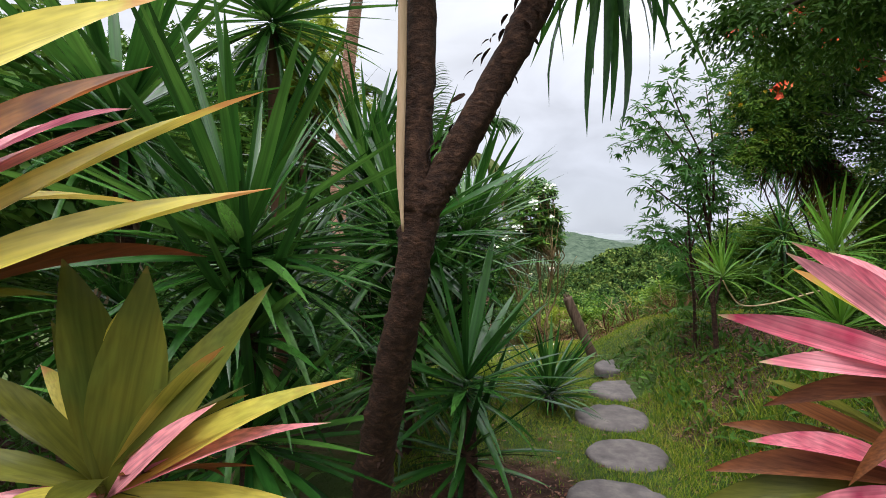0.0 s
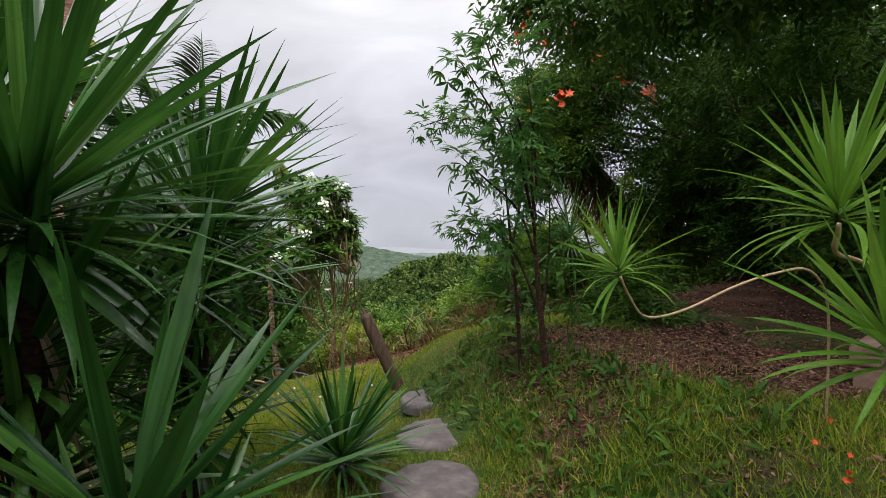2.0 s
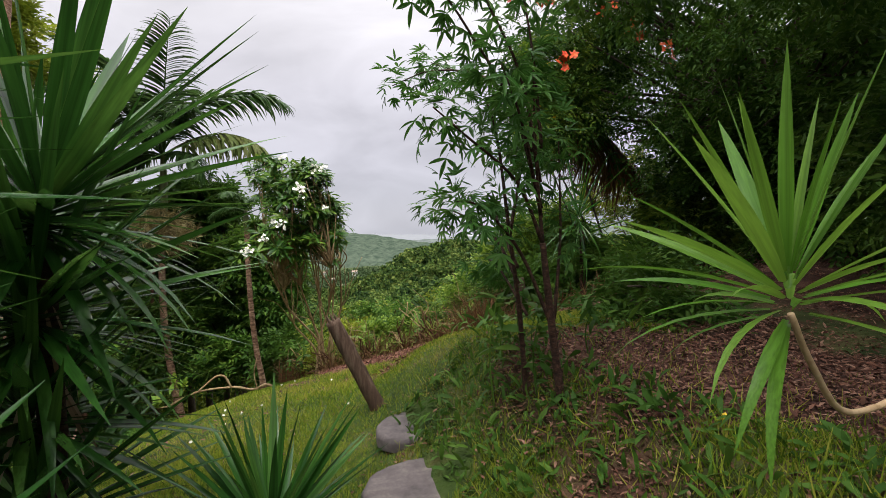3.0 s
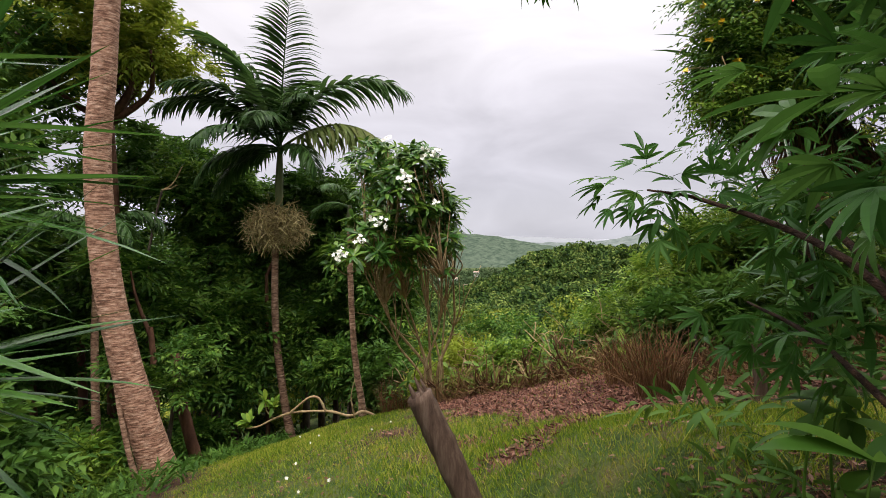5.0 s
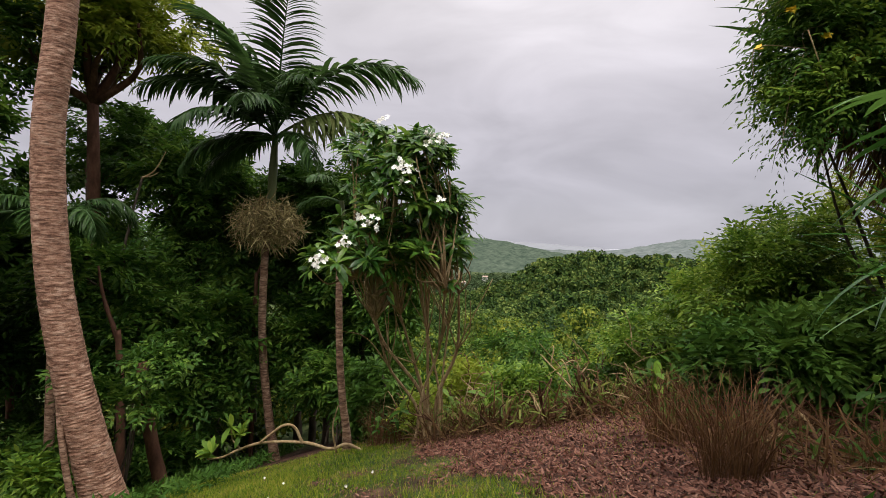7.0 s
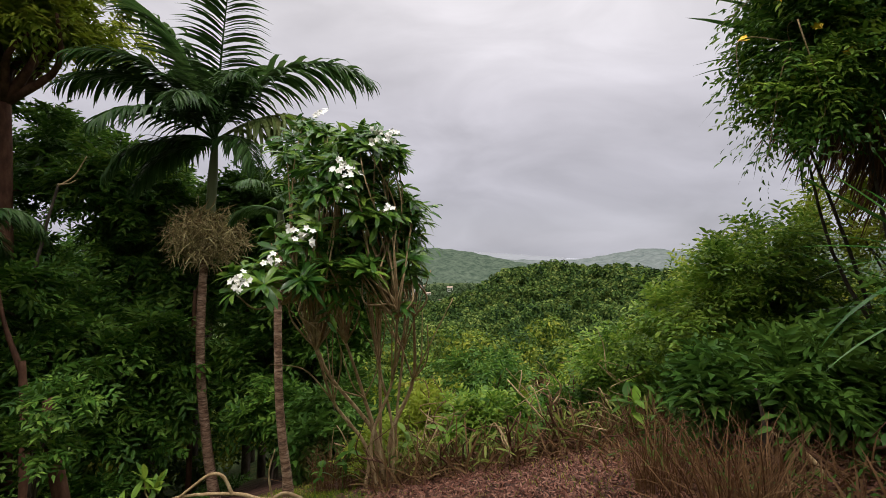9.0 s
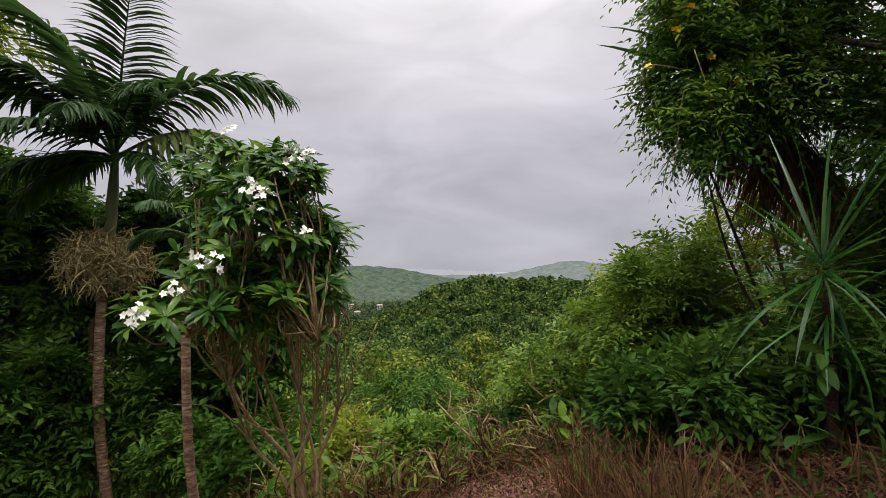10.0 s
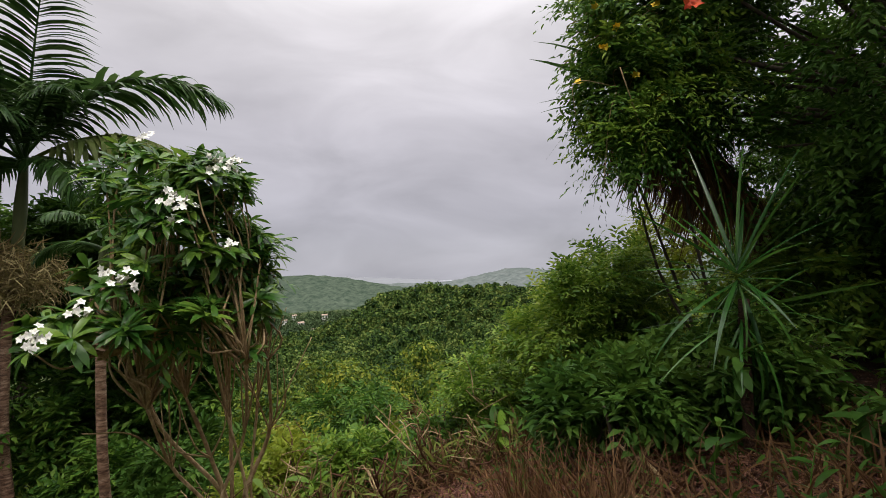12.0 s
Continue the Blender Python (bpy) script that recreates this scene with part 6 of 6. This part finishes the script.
# ---- lawn, weeds and litter ----
def keep_off_stones(x, y):
    ok = np.ones(len(x), bool)
    for sx, sy, rx, ry in STONES:
        ok &= np.hypot((x - sx) / rx, (y - sy) / ry) > 1.0
    return ok


def grass(count, box, h0, h1, width, thin):
    x, y = RNG.uniform(box[0], box[1], count), RNG.uniform(box[2], box[3], count)
    bb = bare(x, y)
    ok = (RNG.random(count) > bb * thin) & keep_off_stones(x, y)
    x, y = x[ok], y[ok]
    tall = 0.55 + 0.45 * np.sin(1.7 * x + 0.6) * np.sin(1.3 * y) + 0.4 * RNG.random(len(x))
    P = np.stack([x, y, height(x, y) - 0.01], 1)
    D = np.stack([RNG.normal(0, 0.5, len(x)), RNG.normal(0, 0.5, len(x)), np.ones(len(x))], 1)
    s = np.clip(h0 + (h1 - h0) * tall, h0 * 0.6, h1 * 1.2)
    V = np.array([[-width / 2, 0, 0], [width / 2, 0, 0], [width * 0.1, 1, -0.2], [-width * 0.1, 1, -0.2]])
    F = np.array([[0, 1, 2, 3]])
    return scatter((V, F), P, D, s, 1.5)


tagged(mesh_ob("lawn_grass", *join([grass(150000, (-0.4, 4.2, 1.2, 7.5), 0.02, 0.06, 0.12, 0.93), grass(110000, (-1.8, 5.2, 7.5, 14.6), 0.02, 0.07, 0.13, 0.93), grass(5000, (1.9, 3.6, 1.2, 6.5), 0.06, 0.14, 0.06, 0.9)]), M_GRASS),
       "patchy green lawn grass with dry tips", "grass", kind="stuff")
n = 5200
x, y = RNG.uniform(2.4, 8.5, n), RNG.uniform(11.8, 17.5, n)
P = np.stack([x, y, height(x, y)], 1)
xs, ys = np.concatenate([RNG.uniform(4.7, 8.2, 1400), RNG.uniform(2.9, 5.4, 350)]), np.concatenate([RNG.uniform(7.4, 12.5, 1400), RNG.uniform(5.5, 7.4, 350)])
tagged(mesh_ob("shade_weeds", *scatter(strap(1, 0.2, 0.8, 3, 0.2, 0.4, 0.5), np.stack([xs, ys, height(xs, ys) + 0.12 * RNG.random(1750)], 1), unit(1750, 0.5), 0.08 + 0.16 * RNG.random(1750), 0.5), M_DARK), "low dark green weeds in the shade of the tree", "weeds", kind="stuff")
tagged(mesh_ob("slope_weeds", *scatter(strap(1, 0.13, 0.7, 3, 0.2, 0.4, 0.5), P + np.stack([0 * x, 0 * x, 0.35 * RNG.random(n)], 1), unit(n, 0.7), 0.1 + 0.24 * RNG.random(n), 0.5), M_BRUSH), "tangled green and yellow weeds on the slope", "weeds", kind="stuff")
xs, ys = RNG.uniform(2.0, 3.1, 1500), RNG.uniform(3.0, 6.2, 1500)
tagged(mesh_ob("path_weeds", *scatter(strap(1, 0.24, 0.8, 3, 0.2, 0.4, 0.5), np.stack([xs, ys, height(xs, ys) + 0.06 * RNG.random(1500)], 1), unit(1500, 0.6), 0.05 + 0.09 * RNG.random(1500), 0.5), M_DARK), "low dark leafy weeds beside the stepping stones", "weeds", kind="stuff")
xb, yb = np.concatenate([RNG.uniform(4.4, 7.8, 2400), RNG.uniform(4.5, 6.6, 1200)]), np.concatenate([RNG.uniform(7.8, 13.5, 2400), RNG.uniform(7.3, 9.8, 1200)])
tagged(mesh_ob("brown_weeds", *scatter(strap(1, 0.03, 0.9, 4, 0.2, 0.8, 0.4), np.stack([xb, yb, height(xb, yb)], 1), unit(3600, 0.5), 0.12 + 0.42 * RNG.random(3600), 0.6), M_BROWNGRASS), "brown dried weeds under the vine", "weeds", kind="stuff")
n = 5600
x, y = RNG.uniform(2.3, 7.4, n), RNG.uniform(11.6, 15.5, n)
tagged(mesh_ob("dry_weeds", *scatter(strap(1, 0.03, 0.8, 4, 0.2, 0.8, 0.4), np.stack([x, y, height(x, y)], 1), unit(n, 0.8), 0.2 + 0.55 * RNG.random(n), 0.6), M_STRAW), "dry straw-coloured weeds among the brush", "weeds", kind="stuff")
n = 62000
x, y = np.concatenate([RNG.uniform(-0.6, 6.5, n), RNG.uniform(1.8, 5.2, n // 2), RNG.uniform(5, 9.5, n // 3)]), np.concatenate([RNG.uniform(1.0, 14.5, n), RNG.uniform(2.0, 6.3, n // 2), RNG.uniform(2.5, 12, n // 3)])
ok = (RNG.random(len(x)) < 0.17 + 0.83 * bare(x, y)) & keep_off_stones(x, y)
x, y = x[ok], y[ok]
n = len(x)
D = unit(n) * np.array([1, 1, 0.25])
tagged(mesh_ob("leaf_litter", *scatter(small_leaf(0.34, 0.1, 0.1), np.stack([x, y, height(x, y) + 0.012], 1), D, 0.018 + 0.04 * RNG.random(n) ** 1.5, 0.35), M_LITTER), "brown dead leaves and wood chips covering the soil", "leaf litter", kind="stuff")


n = 42000
x, y = RNG.uniform(2.2, 6.6, n), RNG.uniform(7.2, 13.2, n)
ok = RNG.random(n) < bare(x, y) ** 1.5
x, y = x[ok], y[ok]
n = len(x)
tagged(mesh_ob("bark_mulch", *scatter(small_leaf(0.26, 0.12, 0.08), np.stack([x, y, height(x, y) + 0.02], 1), unit(n) * np.array([1, 1, 0.45]), 0.03 + 0.05 * RNG.random(n), 0.6), M_MULCH), "reddish brown bark chips spread over the bed", "mulch", kind="stuff")


def fallen_flowers(spots, mat, lab):
    for x, y in spots:
        z = ground_z(x, y) + 0.05
        ob = mesh_ob("fallen_flower", *blossom((x, y, z), 2, 0.012, size=0.016), mat, None, True, (x, y, z))
        ob.location = (x, y, z)
        tagged(ob, lab, "flower", "fallen flowers")


fallen_flowers([(RNG.uniform(1.9, 3.0), RNG.uniform(1.6, 3.4)) for _ in range(22)], M_RED, "small orange-red flower lying in the grass")
fallen_flowers([(2.55, 3.0), (2.9, 3.9)], M_YEL, "yellow flower lying on the mulch")
fallen_flowers([(RNG.uniform(0.2, 2.2), RNG.uniform(7.0, 11.5)) for _ in range(15)], M_PETAL, "white flower dropped on the lawn")
